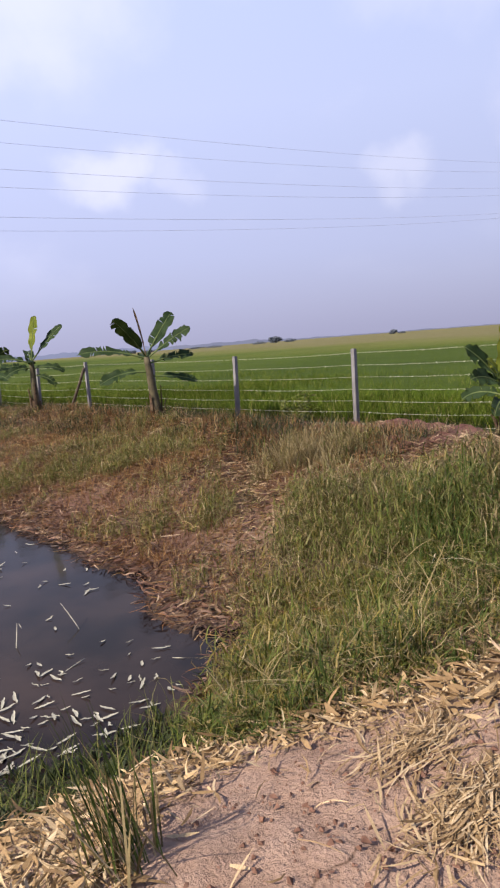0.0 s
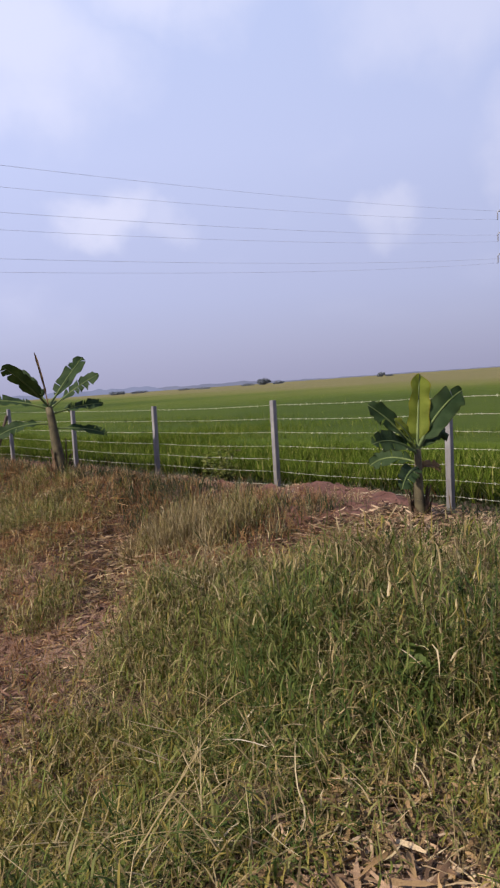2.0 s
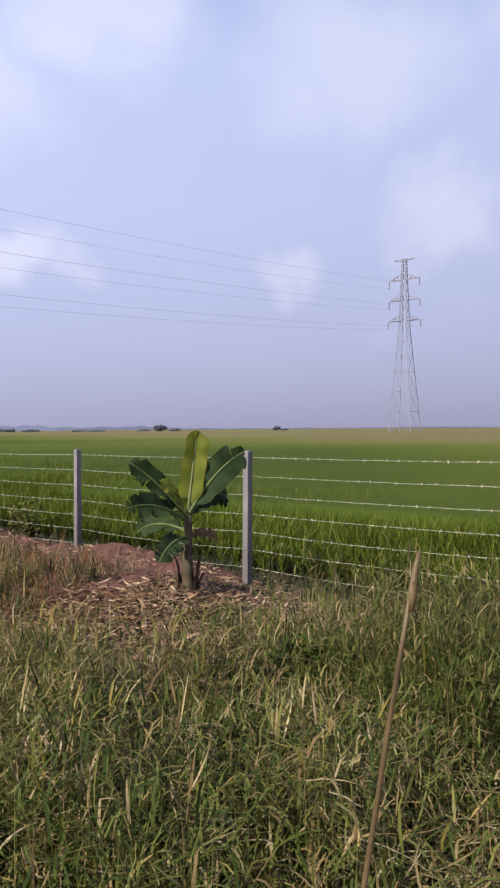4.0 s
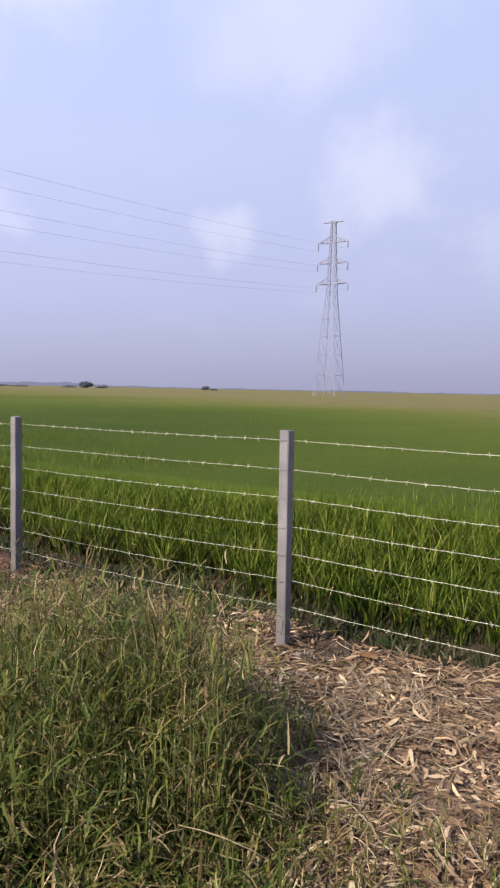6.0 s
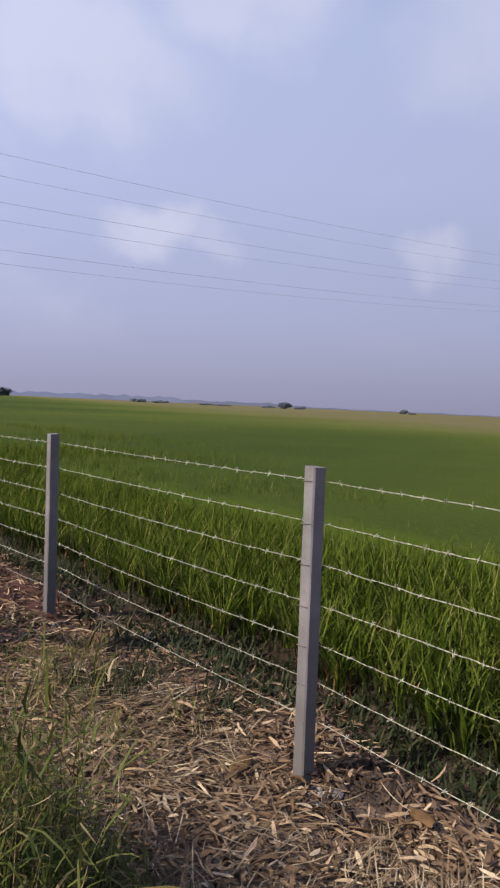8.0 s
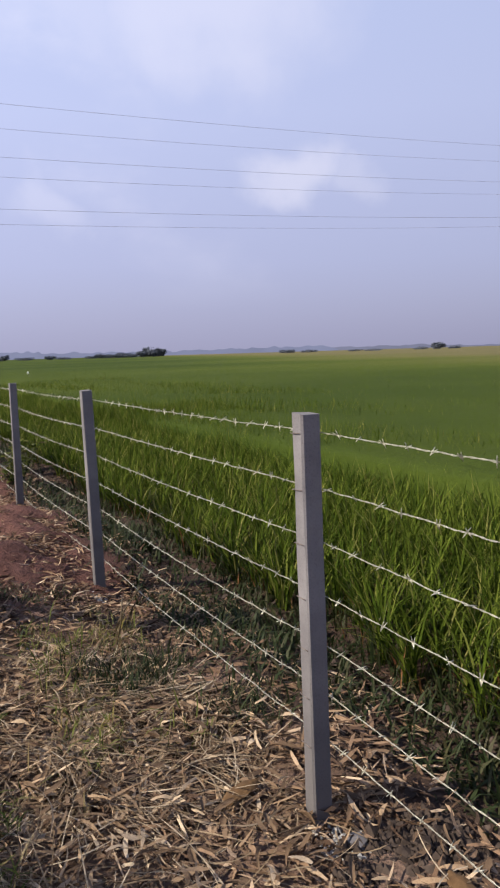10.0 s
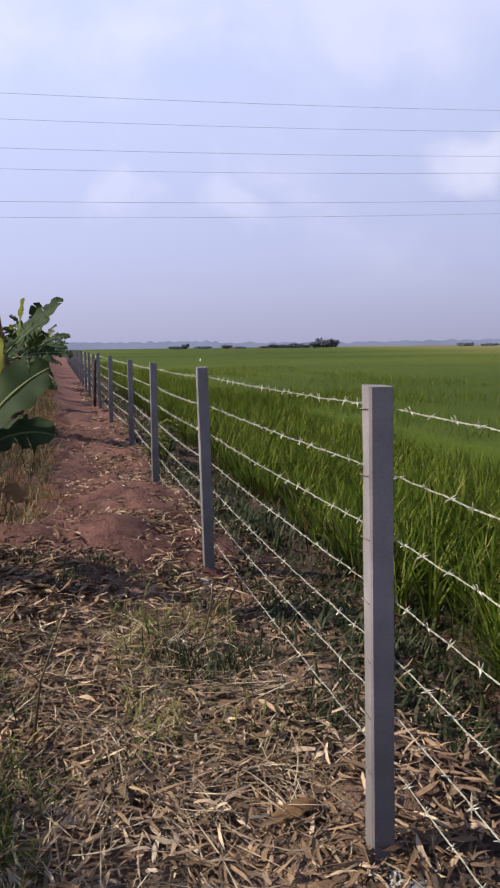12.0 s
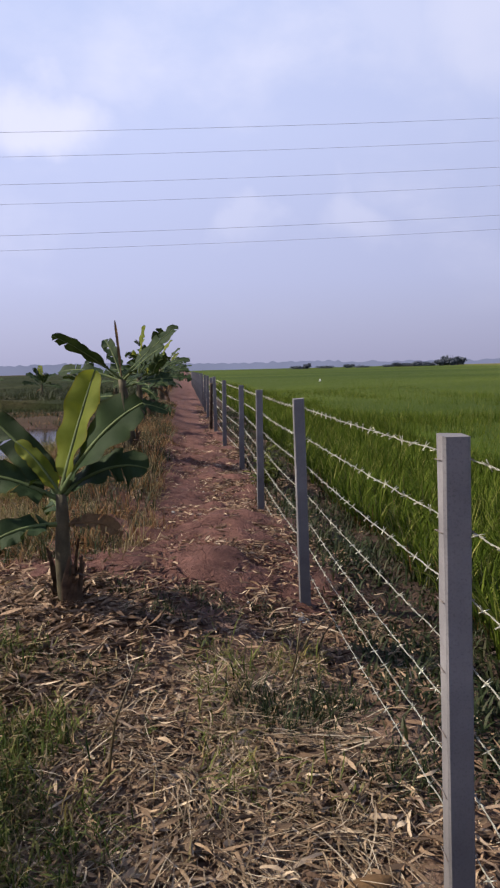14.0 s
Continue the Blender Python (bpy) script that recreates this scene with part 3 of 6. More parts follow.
def build_ground():
    xs = axis([(-3200, -300, 6), (-300, -40, 8), (-40, -12, 14), (-12, -8.5, 12), (-8.5, 1.2, 120), (1.2, 8, 12), (8, 60, 8), (60, 3200, 10)])
    ys = axis([(-3200, -200, 5), (-200, -12, 8), (-12, -3, 14), (-3, 8, 130), (8, 16, 50), (16, 40, 50), (40, 120, 12), (120, 3200, 8)])
    X, Y = np.meshgrid(xs, ys)
    Z = ground_z(X, Y)
    rough = np.array([[noise.fractal(Vector((a * 2.2, b * 2.2, 3.3)), 0.6, 2.1, 4) if -9 < a < 2 and -4 < b < 17.0 else 0.0 for a in xs] for b in ys])
    path = step(2.0, 3.2, Y) * step(-2.3, -1.6, X) * (1 - step(-0.2, 0.5, X)) * (1 - step(14, 16, Y))
    Z = Z + rough * (0.035 + 0.06 * path)
    nx, ny = len(xs), len(ys)
    verts = np.stack([X, Y, Z], -1).reshape(-1, 3)
    i = np.arange(nx * ny).reshape(ny, nx)
    faces = np.stack([i[:-1, :-1], i[:-1, 1:], i[1:, 1:], i[1:, :-1]], -1).reshape(-1, 4)
    ob = raw("ground", verts.tolist(), faces.tolist(), EARTH)
    col = ob.data.color_attributes.new("zone", "FLOAT_COLOR", "POINT")
    x, y = verts[:, 0], verts[:, 1]
    d = pond_distance(x, y)
    wob = 0.25 * np.sin(y * 2.1) + 0.15 * np.sin(y * 5.3 + 1) + 0.12 * np.sin(x * 4.1)
    red = step(1.3, 2.6, y + wob) * step(-5.2, -3.6, x) * (1 - step(0.3, 0.9, x))
    red = red * (1 - step(19, 23, y) * step(-2.3, -3.0, x))
    red = np.maximum(red, step(3.0, 4.2, y) * step(2.4, 1.0, d) * step(-0.2, 0.3, d) * 0.8)
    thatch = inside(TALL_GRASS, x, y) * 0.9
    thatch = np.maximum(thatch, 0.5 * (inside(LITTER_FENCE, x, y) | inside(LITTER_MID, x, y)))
    thatch = np.maximum(thatch, 0.8 * step(0.4, 1.0, x))
    thatch = np.maximum(thatch, step(22, 25, y) * step(-1.6, -2.6, x))
    thatch = np.maximum(thatch, 0.85 * step(-1.2, -1.7, x) * step(4.5, 6.0, y) * step(1.0, 2.0, d))
    wet = np.maximum(step(0.5, 0.0, d) * 0.95, 0.5 * step(1.3, 0.4, d))
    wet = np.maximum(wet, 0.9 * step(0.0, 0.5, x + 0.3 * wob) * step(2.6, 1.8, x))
    soil_shadow = np.exp(-(((x + 0.7) / 0.75) ** 2 + ((y - 1.95 - 0.1 * np.sin(x * 5)) / 0.26) ** 2) ** 2)          # dark soil plus a banana plant's shadow, painted across the path
    wet = np.maximum(wet, 0.45 * soil_shadow)
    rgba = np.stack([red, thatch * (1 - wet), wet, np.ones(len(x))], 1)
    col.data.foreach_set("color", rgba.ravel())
    tagged(ob, "bare pinkish-brown clay ground, reddish along the dirt bund", "ground", kind="structure")
    return ob


TALL_GRASS = [(-7.3, 0.62), (-6.6, 1.4), (-5.3, 2.3), (-4.3, 3.1), (-3.7, 3.0), (-3.4, 1.9), (-3.05, 1.05), (-2.6, 0.82), (-2.0, 0.8), (-1.65, 0.62),
              (-1.45, 0.35), (-1.36, -0.2), (-1.5, -0.72), (-1.9, -1.1), (-2.4, -1.42), (-2.9, -1.62), (-3.2, -1.68), (-4.0, -1.45), (-4.45, -0.7), (-4.5, -0.05), (-5.0, 0.03), (-5.5, -0.05), (-6.25, 0.06), (-6.85, 0.36)]
LITTER_FENCE = [(-0.2, 1.7), (-0.9, 0.9), (-1.3, -0.1), (-1.75, -0.6), (-2.4, -0.9), (-3.4, -1.2), (-3.2, -3.2), (0.7, -3.2), (0.85, 0.2), (0.3, 1.5)]
LITTER_BUND = [(-8.6, 1.0), (-7.6, 1.2), (-7.0, 0.9), (-6.4, 0.4), (-5.6, 0.2), (-4.7, 0.3), (-4.0, -0.4), (-3.8, -1.3), (-4.9, -1.4), (-5.8, -1.35), (-6.46, -0.85), (-6.68, -0.40), (-6.92, 0.05), (-7.35, 0.29), (-7.8, 0.27), (-8.05, 0.02), (-8.5, -0.3), (-9.0, 0.4)]
LITTER_MID = [(-2.5, 2.7), (-2.2, 1.4), (-1.4, 0.2), (-1.2, -0.3), (0.7, 0.4), (0.7, 2.4), (-0.2, 2.6), (-0.5, 2.1), (-1.2, 2.2)]
BARE_CLAY = [(-7.9, 0.1), (-7.4, 0.1), (-6.95, -0.02), (-6.6, -0.4), (-6.35, -0.9), (-6.3, -1.6), (-8.4, -1.4), (-8.2, -0.5)]
build_ground()

pond = raw("pond_water", [(-19, 1.0, WATER_Z), (-3.2, 1.0, WATER_Z), (-3.2, 27, WATER_Z), (-19, 27, WATER_Z)], [(0, 1, 2, 3)], WATER)
tagged(pond, "still dark murky pond water strewn with leaves", "water", kind="structure")


def build_canopy():
    """The closed top of the crop beyond the first metres, with a skirt at its edge."""
    xs = axis([(3.0, 12, 18), (12, 60, 24), (60, 3200, 14)])
    ys = axis([(-600, -60, 6), (-60, -8, 10), (-8, 60, 60), (60, 300, 16), (300, 3200, 10)])
    X, Y = np.meshgrid(xs, ys)
    Z = 0.33 + 0.03 * np.sin(X * 1.7 + Y) * np.sin(Y * 1.3) + 0.05 * step(4, 20, X)
    Z[:, 0] = -0.35
    i = np.arange(X.size).reshape(X.shape)
    faces = np.stack([i[:-1, :-1], i[:-1, 1:], i[1:, 1:], i[1:, :-1]], -1).reshape(-1, 4)
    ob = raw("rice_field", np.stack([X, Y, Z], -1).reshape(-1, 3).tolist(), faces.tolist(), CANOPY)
    return tagged(ob, "wide green paddy field of young rice, ripening and painted hazy far off", "rice field", kind="stuff")


build_canopy()


def build_meadow():
    """Rough green land beyond the pond."""
    xs, ys = axis([(-500, -60, 10), (-60, -2.6, 40)]), axis([(33.0, 34.5, 3), (34.5, 120, 40), (120, 560, 12)])
    X, Y = np.meshgrid(xs, ys)
    Z = 0.22 + 0.12 * np.sin(X * 0.9 + Y * 0.7) * np.sin(Y * 0.6) + 0.1 * np.sin(X * 0.31)
    Z[0, :] = Z[:, -1] = -0.4
    i = np.arange(X.size).reshape(X.shape)
    faces = np.stack([i[:-1, :-1], i[:-1, 1:], i[1:, 1:], i[1:, :-1]], -1).reshape(-1, 4)
    ob = raw("meadow", np.stack([X, Y, Z], -1).reshape(-1, 3).tolist(), faces.tolist(), MEADOW)
    return tagged(ob, "rough dark green meadow beyond the pond", "meadow", kind="stuff")


build_meadow()

# ---- fence ----
WIRE_Z = (1.285, 1.085, 0.89, 0.69, 0.50, 0.315, 0.125)
SPAN, FIRST, LAST = 2.8, -2, 24
POST_W = 0.077


def post_mesh(seed, height):
    """A slightly rough, chipped square concrete post whose foot is at z = 0."""
    rng = random.Random(seed)
    bm = bmesh.new()
    rows = 9
    rings = []
    for k in range(rows):
        z = -0.45 + (height + 0.45) * k / (rows - 1)
        h = POST_W / 2 * (1.0 - 0.05 * k / rows)
        c = 0.006
        ring = []
        for sx, sy in ((-1, -1), (1, -1), (1, 1), (-1, 1)):
            pair = [(sx * (h - c), sy * h), (sx * h, sy * (h - c))]
            for px, py in (pair if sx * sy < 0 else pair[::-1]):
                ring.append(bm.verts.new((px + rng.uniform(-0.0015, 0.0015), py + rng.uniform(-0.0015, 0.0015), z + (rng.uniform(-0.004, 0.003) if k == rows - 1 else 0))))
        ring = sorted(ring, key=lambda v: math.atan2(v.co.y, v.co.x))
        rings.append(ring)
    for k in range(rows - 1):
        for j in range(8):
            bm.faces.new((rings[k][j], rings[k][(j + 1) % 8], rings[k + 1][(j + 1) % 8], rings[k + 1][j]))
    bm.faces.new(rings[-1])
    bm.faces.new(rings[0][::-1])
    return bm


def tie_mesh():
    """A turn of binding wire round the post."""
    bm = bmesh.new()
    h = POST_W / 2 + 0.003
    pts = [(-h, -h * 0.7, 0.006), (-h, h, 0.0), (h, h, -0.004), (h + 0.012, 0.0, 0.0), (h, -h * 0.5, 0.006)]
    tube(bm, pts, 0.0016, 4)
    return bm


def barb_mesh(seed):
    """Two short wires twisted round the strand, four points out."""
    rng = random.Random(seed)
    bm = bmesh.new()
    for off in (-0.004, 0.004):
        a = rng.uniform(0, math.pi)
        v = Vector((math.cos(a) * 0.018, rng.uniform(-0.007, 0.007), math.sin(a) * 0.018))
        o = Vector((0, off, 0))
        beam(bm, o - v, o, 0.0012, 0.0042, 3)
        beam(bm, o, o + v, 0.0042, 0.0012, 3)
    return bm


def build_fence():
    fence = empty("barbed_wire_fence")
    tagged(fence, "new grey concrete post fence strung with seven barbed wires", "fence")
    rng = random.Random(5)
    heads = {}
    tie = None
    for i in range(FIRST, LAST + 1):
        y = {0: -0.043, 1: 2.79, 2: 5.61, 3: 8.62, 4: 11.27, 5: 14.07}.get(i, i * SPAN + rng.uniform(-0.06, 0.06))
        px = {0: -0.012, 1: 0.012, 2: 0.01, 3: 0.05, 4: -0.06}.get(i, -0.1 if i > 4 else -0.05)
        lean_x, lean_y = {0: (-0.035, -0.015), 1: (-0.03, -0.05)}.get(i, (rng.uniform(-0.024, 0.024), rng.uniform(-0.02, 0.02)))   # how far the head stands out of plumb
        g = float(ground_z(0.0, y))
        top = {0: 1.365, 1: 1.35, 2: 1.33, 3: 1.315}.get(i, 1.35 + rng.uniform(-0.03, 0.03) + 0.04 * min(1, max(0, (i - 3) / 6)))
        p = part("post", post_mesh(i, top - g + 0.02), CONCRETE, fence, smooth=False)
        h = top - g
        p.matrix_basis = pose(px, y, g - 0.02, -math.degrees(lean_y / h), math.degrees(lean_x / h), -5.0 + rng.uniform(-1.2, 1.2))
        heads[i] = (y, top - 1.355, px, g, h, lean_x, lean_y)
        if i <= 9:
            for z in WIRE_Z:
                if tie is None:
                    tie = part("wire_tie", tie_mesh(), TIE_WIRE, p)
                    t = tie
                else:
                    t = new("wire_tie", tie.data)
                    t.parent = p
                t.matrix_basis = pose(0, 0, z + heads[i][1] - g + 0.02, 0, 0, rng.uniform(-2, 2))
    barbs = [part("barb", barb_mesh(k), WIRE, fence) for k in range(6)]
    barb_data = [b.data for b in barbs]
    for b in barbs:
        bpy.data.objects.remove(b)
    def hold(i, z):
        """Where a strand passes a post, at the post's lean."""
        y, rise, px, g, h, lx, ly = heads[i]
        u = (z - g) / h
        return Vector((px + lx * u + POST_W / 2 + 0.006, y + ly * u, z + rise))

    for w, z in enumerate(WIRE_Z):
        run, twisted, spots = [], [], []
        for i in range(FIRST, LAST):
            a, b = hold(i, z), hold(i + 1, z)
            sag = rng.uniform(0.004, 0.02) + 0.002 * w
            near = i <= 1
            n = 46 if near else (14 if i < 8 else 5)
            line = []
            for k in range(n + 1):
                u = k / n
                shake = 0.0022 if near and 0 < k < n else 0.0
                line.append(a.lerp(b, u) + Vector((rng.uniform(-shake, shake), 0, rng.uniform(-shake, shake) - sag * 4 * u * (1 - u))))
            into = twisted if near else run
            into += line if not into else line[1:]
            if i < 14:
                u = rng.uniform(0.01, 0.05)
                while u < 1:
                    q = line[int(u * n)].lerp(line[min(int(u * n) + 1, n)], u * n - int(u * n))
                    spots.append((i, q.x, q.y, q.z))
                    u += 0.046 * rng.uniform(0.8, 1.2)
        bm = bmesh.new()
        tube(bm, run, 0.0021, 5)
        wire = part("barbed_wire", bm, WIRE, fence)
        for half in (0.0, math.pi):              # two wires twisted round one another
            bm, coil = bmesh.new(), []
            for k in range((len(twisted) - 1) * 5 + 1):
                j = min(k // 5, len(twisted) - 2)
                ang = half + k * 1.08
                coil.append(twisted[j].lerp(twisted[j + 1], k / 5 - j) + Vector((math.cos(ang), 0, math.sin(ang))) * 0.0016)
            tube(bm, coil, 0.0012, 4)
            part("strand", bm, WIRE, wire)
        far = bmesh.new()
        for i, xx, y, zz in spots:
            if -1 <= i <= 1:
                b = new("barb", rng.choice(barb_data))
                b.parent = wire
                b.matrix_basis = pose(xx, y, zz, 0, rng.uniform(0, 360), 0)
            else:
                a = rng.uniform(0, math.pi)
                v = Vector((math.cos(a) * 0.02, 0.004, math.sin(a) * 0.02))
                beam(far, Vector((xx, y, zz)) - v, Vector((xx, y, zz)) + v, 0.005, 0.003, 3)
        tagged(part("distant_barbs", far, WIRE, wire), kind="stuff")
    # the stay that props a post further on
    bm = bmesh.new()
    y5 = heads[5][0]
    foot_at, head_at = Vector((-0.18, y5 + 1.05, float(ground_z(-0.18, y5 + 1.05)) - 0.2)), Vector((-0.175, y5 - 0.02, 1.24))
    tube(bm, [foot_at, foot_at.lerp(head_at, 0.35) + Vector((0, 0.01, 0.012)), foot_at.lerp(head_at, 0.7) - Vector((0, 0.008, 0)), head_at], [0.042, 0.04, 0.037, 0.034], 8)
    part("stay", bm, OLD_WOOD, fence, "dark weathered wooden stay leaning on the post")
    return fence


build_fence()

# ---- banana plants ----


def leaf_meshes(rng, base, heading, rise, length, width, droop, fold=0.35, torn=0.0, twist=0.0, turn=0.0):
    """Blade and midrib of one leaf: a stalk, then a broad blade folded along the rib, split at its edges when torn."""
    n = 24
    pts, dirs = [], []
    p, a = Vector(base), rise
    hd = Vector((math.cos(heading), math.sin(heading), 0))
    for k in range(n + 1):
        d = hd * math.cos(a) + Vector((0, 0, math.sin(a)))
        pts.append(p.copy())
        dirs.append(d)
        p = p + d * (length / n)
        a -= droop / n * (0.35 + 1.3 * k / n)
    if turn:                                 # the blade rolls on its rib towards the open side
        dm = dirs[n // 2]
        n0 = (dm.cross(Vector((0, 0, 1))).normalized()).cross(dm).normalized()
        face = Vector((-0.42, -0.9, 0.25))
        face = (face - dm * face.dot(dm)).normalized()
        ang = math.atan2(n0.cross(face).dot(dm), n0.dot(face))
        if ang > math.pi / 2:
            ang -= math.pi
        elif ang < -math.pi / 2:
            ang += math.pi
        twist += ang * turn
    rib = bmesh.new()
    tube(rib, pts, [0.019 * (width / 0.3) ** 0.5 * (1 - 0.85 * k / n) + 0.002 for k in range(n + 1)], 6)
    bm = bmesh.new()
    uvl = bm.loops.layers.uv.new("UVMap")
    first = 5 if length > 0.8 else 3
    for side in (-1, 1):
        ragged = [1 - (rng.uniform(0, 0.32) if rng.random() < torn * 2.2 else 0.03 * rng.random()) for _ in range(n + 1)]

        def row(k, kk, gap):
            t = (k - first) / (n - first)
            w = width / 2 * min(1.0, (t / 0.12 + 0.12)) ** 0.6 * (1 - max(0, (t - 0.68) / 0.32) ** 3.2 * 0.9) * ragged[k]
            side_v = dirs[k].cross(Vector((0, 0, 1)))
            if side_v.length < 0.05:
                side_v = Vector((-hd.y, hd.x, 0))
            side_v.normalize()
            up = side_v.cross(dirs[k]).normalized()
            side_v = (Matrix.Rotation(twist * min(1.0, 0.35 + t), 3, dirs[k]) @ side_v) * side
            up = Matrix.Rotation(twist * min(1.0, 0.35 + t), 3, dirs[k]) @ up
            f = fold + 0.04 * math.sin(k * 0.9 + side)
            out = []
            for j, u in enumerate((0.0, 0.34, 0.68, 1.0)):
                lift = math.sin(f) * u - 0.38 * u * u * f
                wave = 0.02 * (width / 0.3) * u * u * math.sin(k * 0.95 + side * 1.3 + kk)
                q = pts[k] + side_v * (w * u * math.cos(f)) + up * (w * lift + wave) + dirs[k] * (w * u * 0.22 + gap * u)
                out.append((q, u, t))
            return out
        prev = None
        for k in range(first, n):
            tear = rng.random() < torn
            g = 0.03 * rng.uniform(0.4, 1.2)
            r0 = prev if prev is not None and not tear else [(bm.verts.new(q), u, t) for q, u, t in row(k, 0, g if tear else 0)]
            drop = rng.uniform(-0.06, 0.015) * (1 if tear else 0)
            r1 = [(bm.verts.new(q + Vector((0, 0, drop * u))), u, t) for q, u, t in row(k + 1, 0, -g if rng.random() < torn else 0)]
            for j in range(3):
                quad = (r0[j], r0[j + 1], r1[j + 1], r1[j])
                quad = quad if side > 0 else quad[::-1]
                fc = bm.faces.new([v[0] for v in quad])
                for lp, v in zip(fc.loops, quad):
                    lp[uvl].uv = (v[1], v[2] * 4)
            prev = r1
    return bm, rib


def banana(x, y, stem_h, stem_r, leaves, label, seed, dead=8, group="row of banana plants", lean=(0.0, 0.0), turn=0.0):
    """A banana plant: layered false stem with dead sheaths at its foot, and arching leaves."""
    rng = random.Random(seed)
    z = float(ground_z(x, y))
    root = empty("banana_plant", x, y, z - 0.02)
    tagged(root, label, "banana plant", group)
    bm = bmesh.new()
    n = 9
    pts = [(lean[0] * (k / n) ** 1.3 + 0.006 * math.sin(k), lean[1] * (k / n) ** 1.3, -0.08 + (stem_h + 0.08) * k / n) for k in range(n + 1)]
    tube(bm, pts, [stem_r * (1.25 - 0.65 * (k / n) ** 0.8) for k in range(n + 1)], 10)
    for v in bm.verts:                       # overlapping sheaths make it ridged
        a = math.atan2(v.co.y, v.co.x)
        v.co.x *= 1 + 0.04 * math.sin(a * 3 + v.co.z * 6)
        v.co.y *= 1 + 0.04 * math.sin(a * 3 + v.co.z * 6)
    part("stem", bm, BAN_STEM, root)
    top = Vector(pts[-1])
    for k in range(dead):                    # dry sheaths peeling off the foot
        a = rng.uniform(0, math.tau)
        L = stem_h * rng.uniform(0.16, 0.6)
        r = stem_r * rng.uniform(1.05, 1.7)
        off, droop, skew = rng.uniform(0.01, 0.05), rng.choice((0.0, 0.25, 0.7, 1.0)), rng.uniform(-0.5, 0.5)
        sb = bmesh.new()
        rows = []
        for j in range(7):                   # the torn tips hang outwards
            t = j / 6
            b = a + skew * t * t
            out = r + off * t * t + droop * 0.11 * max(0.0, t - 0.35) ** 1.5
            c = Vector((math.cos(b) * out, math.sin(b) * out, 0.02 + L * (t - droop * 1.05 * max(0.0, t - 0.4) ** 1.6)))
            s = Vector((-math.sin(b), math.cos(b), 0)) * (stem_r * 0.62 * (1 - t * 0.7) * rng.uniform(0.7, 1.15))
            rows.append([sb.verts.new(c - s), sb.verts.new(c + Vector((math.cos(b), math.sin(b), 0)) * 0.012), sb.verts.new(c + s)])
        for j in range(6):
            for i in range(2):
                sb.faces.new((rows[j][i], rows[j][i + 1], rows[j + 1][i + 1], rows[j + 1][i]))
        part("dead_sheath", sb, SHEATH, root, "dry brown peeling sheath")
    for heading, rise, length, width, droop, fold, torn, tone, down in leaves:
        base = top - Vector((0, 0, down * stem_h))
        blade, rib = leaf_meshes(rng, base, radians(heading), radians(rise), length, width, radians(droop), fold, torn, rng.uniform(-0.2, 0.2), turn)
        lf = part("leaf", blade, {"y": BAN_YOUNG_LIT, "o": BAN_OLD, "d": BAN_DEAD}[tone], root, {"y": "pale yellow-green young leaf, its sunlit tone painted in", "o": "", "d": "withered brown hanging leaf"}[tone])
        part("midrib", rib, BAN_RIB if tone != "d" else BAN_DEAD, lf)
    return root


# heading (degrees from +x towards +y), rise, length, width, droop, fold, torn, tone, how far down the stem
banana(-1.5, 2.2, 0.68, 0.052, [
    (20, 74, 0.74, 0.24, 6, 0.5, 0.0, "y", 0.0),
    (-22, 56, 0.76, 0.28, 34, 0.2, 0.06, "o", 0.0),
    (0, 40, 0.55, 0.23, 66, 0.25, 0.08, "o", 0.03),
    (155, 52, 0.70, 0.20, 22, 0.3, 0.03, "o", 0.04),
    (165, 62, 0.42, 0.11, 30, 0.3, 0.05, "y", 0.03),
    (176, 30, 0.66, 0.22, 45, 0.3, 0.12, "o", 0.06),
    (195, 4, 0.50, 0.19, 55, 0.3, 0.1, "o", 0.26),
    (110, 22, 0.5, 0.18, 70, 0.3, 0.1, "o", 0.2),
    (-5, 14, 0.34, 0.12, 60, 0.4, 0.1, "d", 0.28),
], "small young banana plant with broad green leaves on the dirt bund", 1, dead=22, turn=0.85)
TALL = [
    (206, 38, 1.22, 0.26, 16, 0.2, 0.07, "o", 0.0),
    (150, 20, 1.25, 0.25, 36, 0.2, 0.16, "o", 0.03),
    (19, 44, 1.22, 0.28, 8, 0.2, 0.10, "o", 0.0),
    (-36, 37, 0.98, 0.25, 14, 0.2, 0.14, "o", 0.04),
    (115, 80, 0.92, 0.05, 6, 0.6, 0.0, "d", 0.0),
    (120, 58, 0.85, 0.22, 30, 0.3, 0.18, "o", 0.0),
    (-26, 16, 0.88, 0.25, 22, 0.3, 0.18, "o", 0.12),
    (152, 4, 0.90, 0.25, 42, 0.3, 0.20, "o", 0.24),
    (-34, 0, 0.90, 0.20, 26, 0.35, 0.16, "o", 0.32),
    (60, 35, 0.9, 0.25, 70, 0.3, 0.25, "o", 0.15),
]
banana(-1.62, 8.95, 1.12, 0.09, TALL, "tall banana plant with wind-torn dark leaves and a furled spear leaf", 2, lean=(-0.10, 0.04), turn=0.7)
rb = random.Random(40)


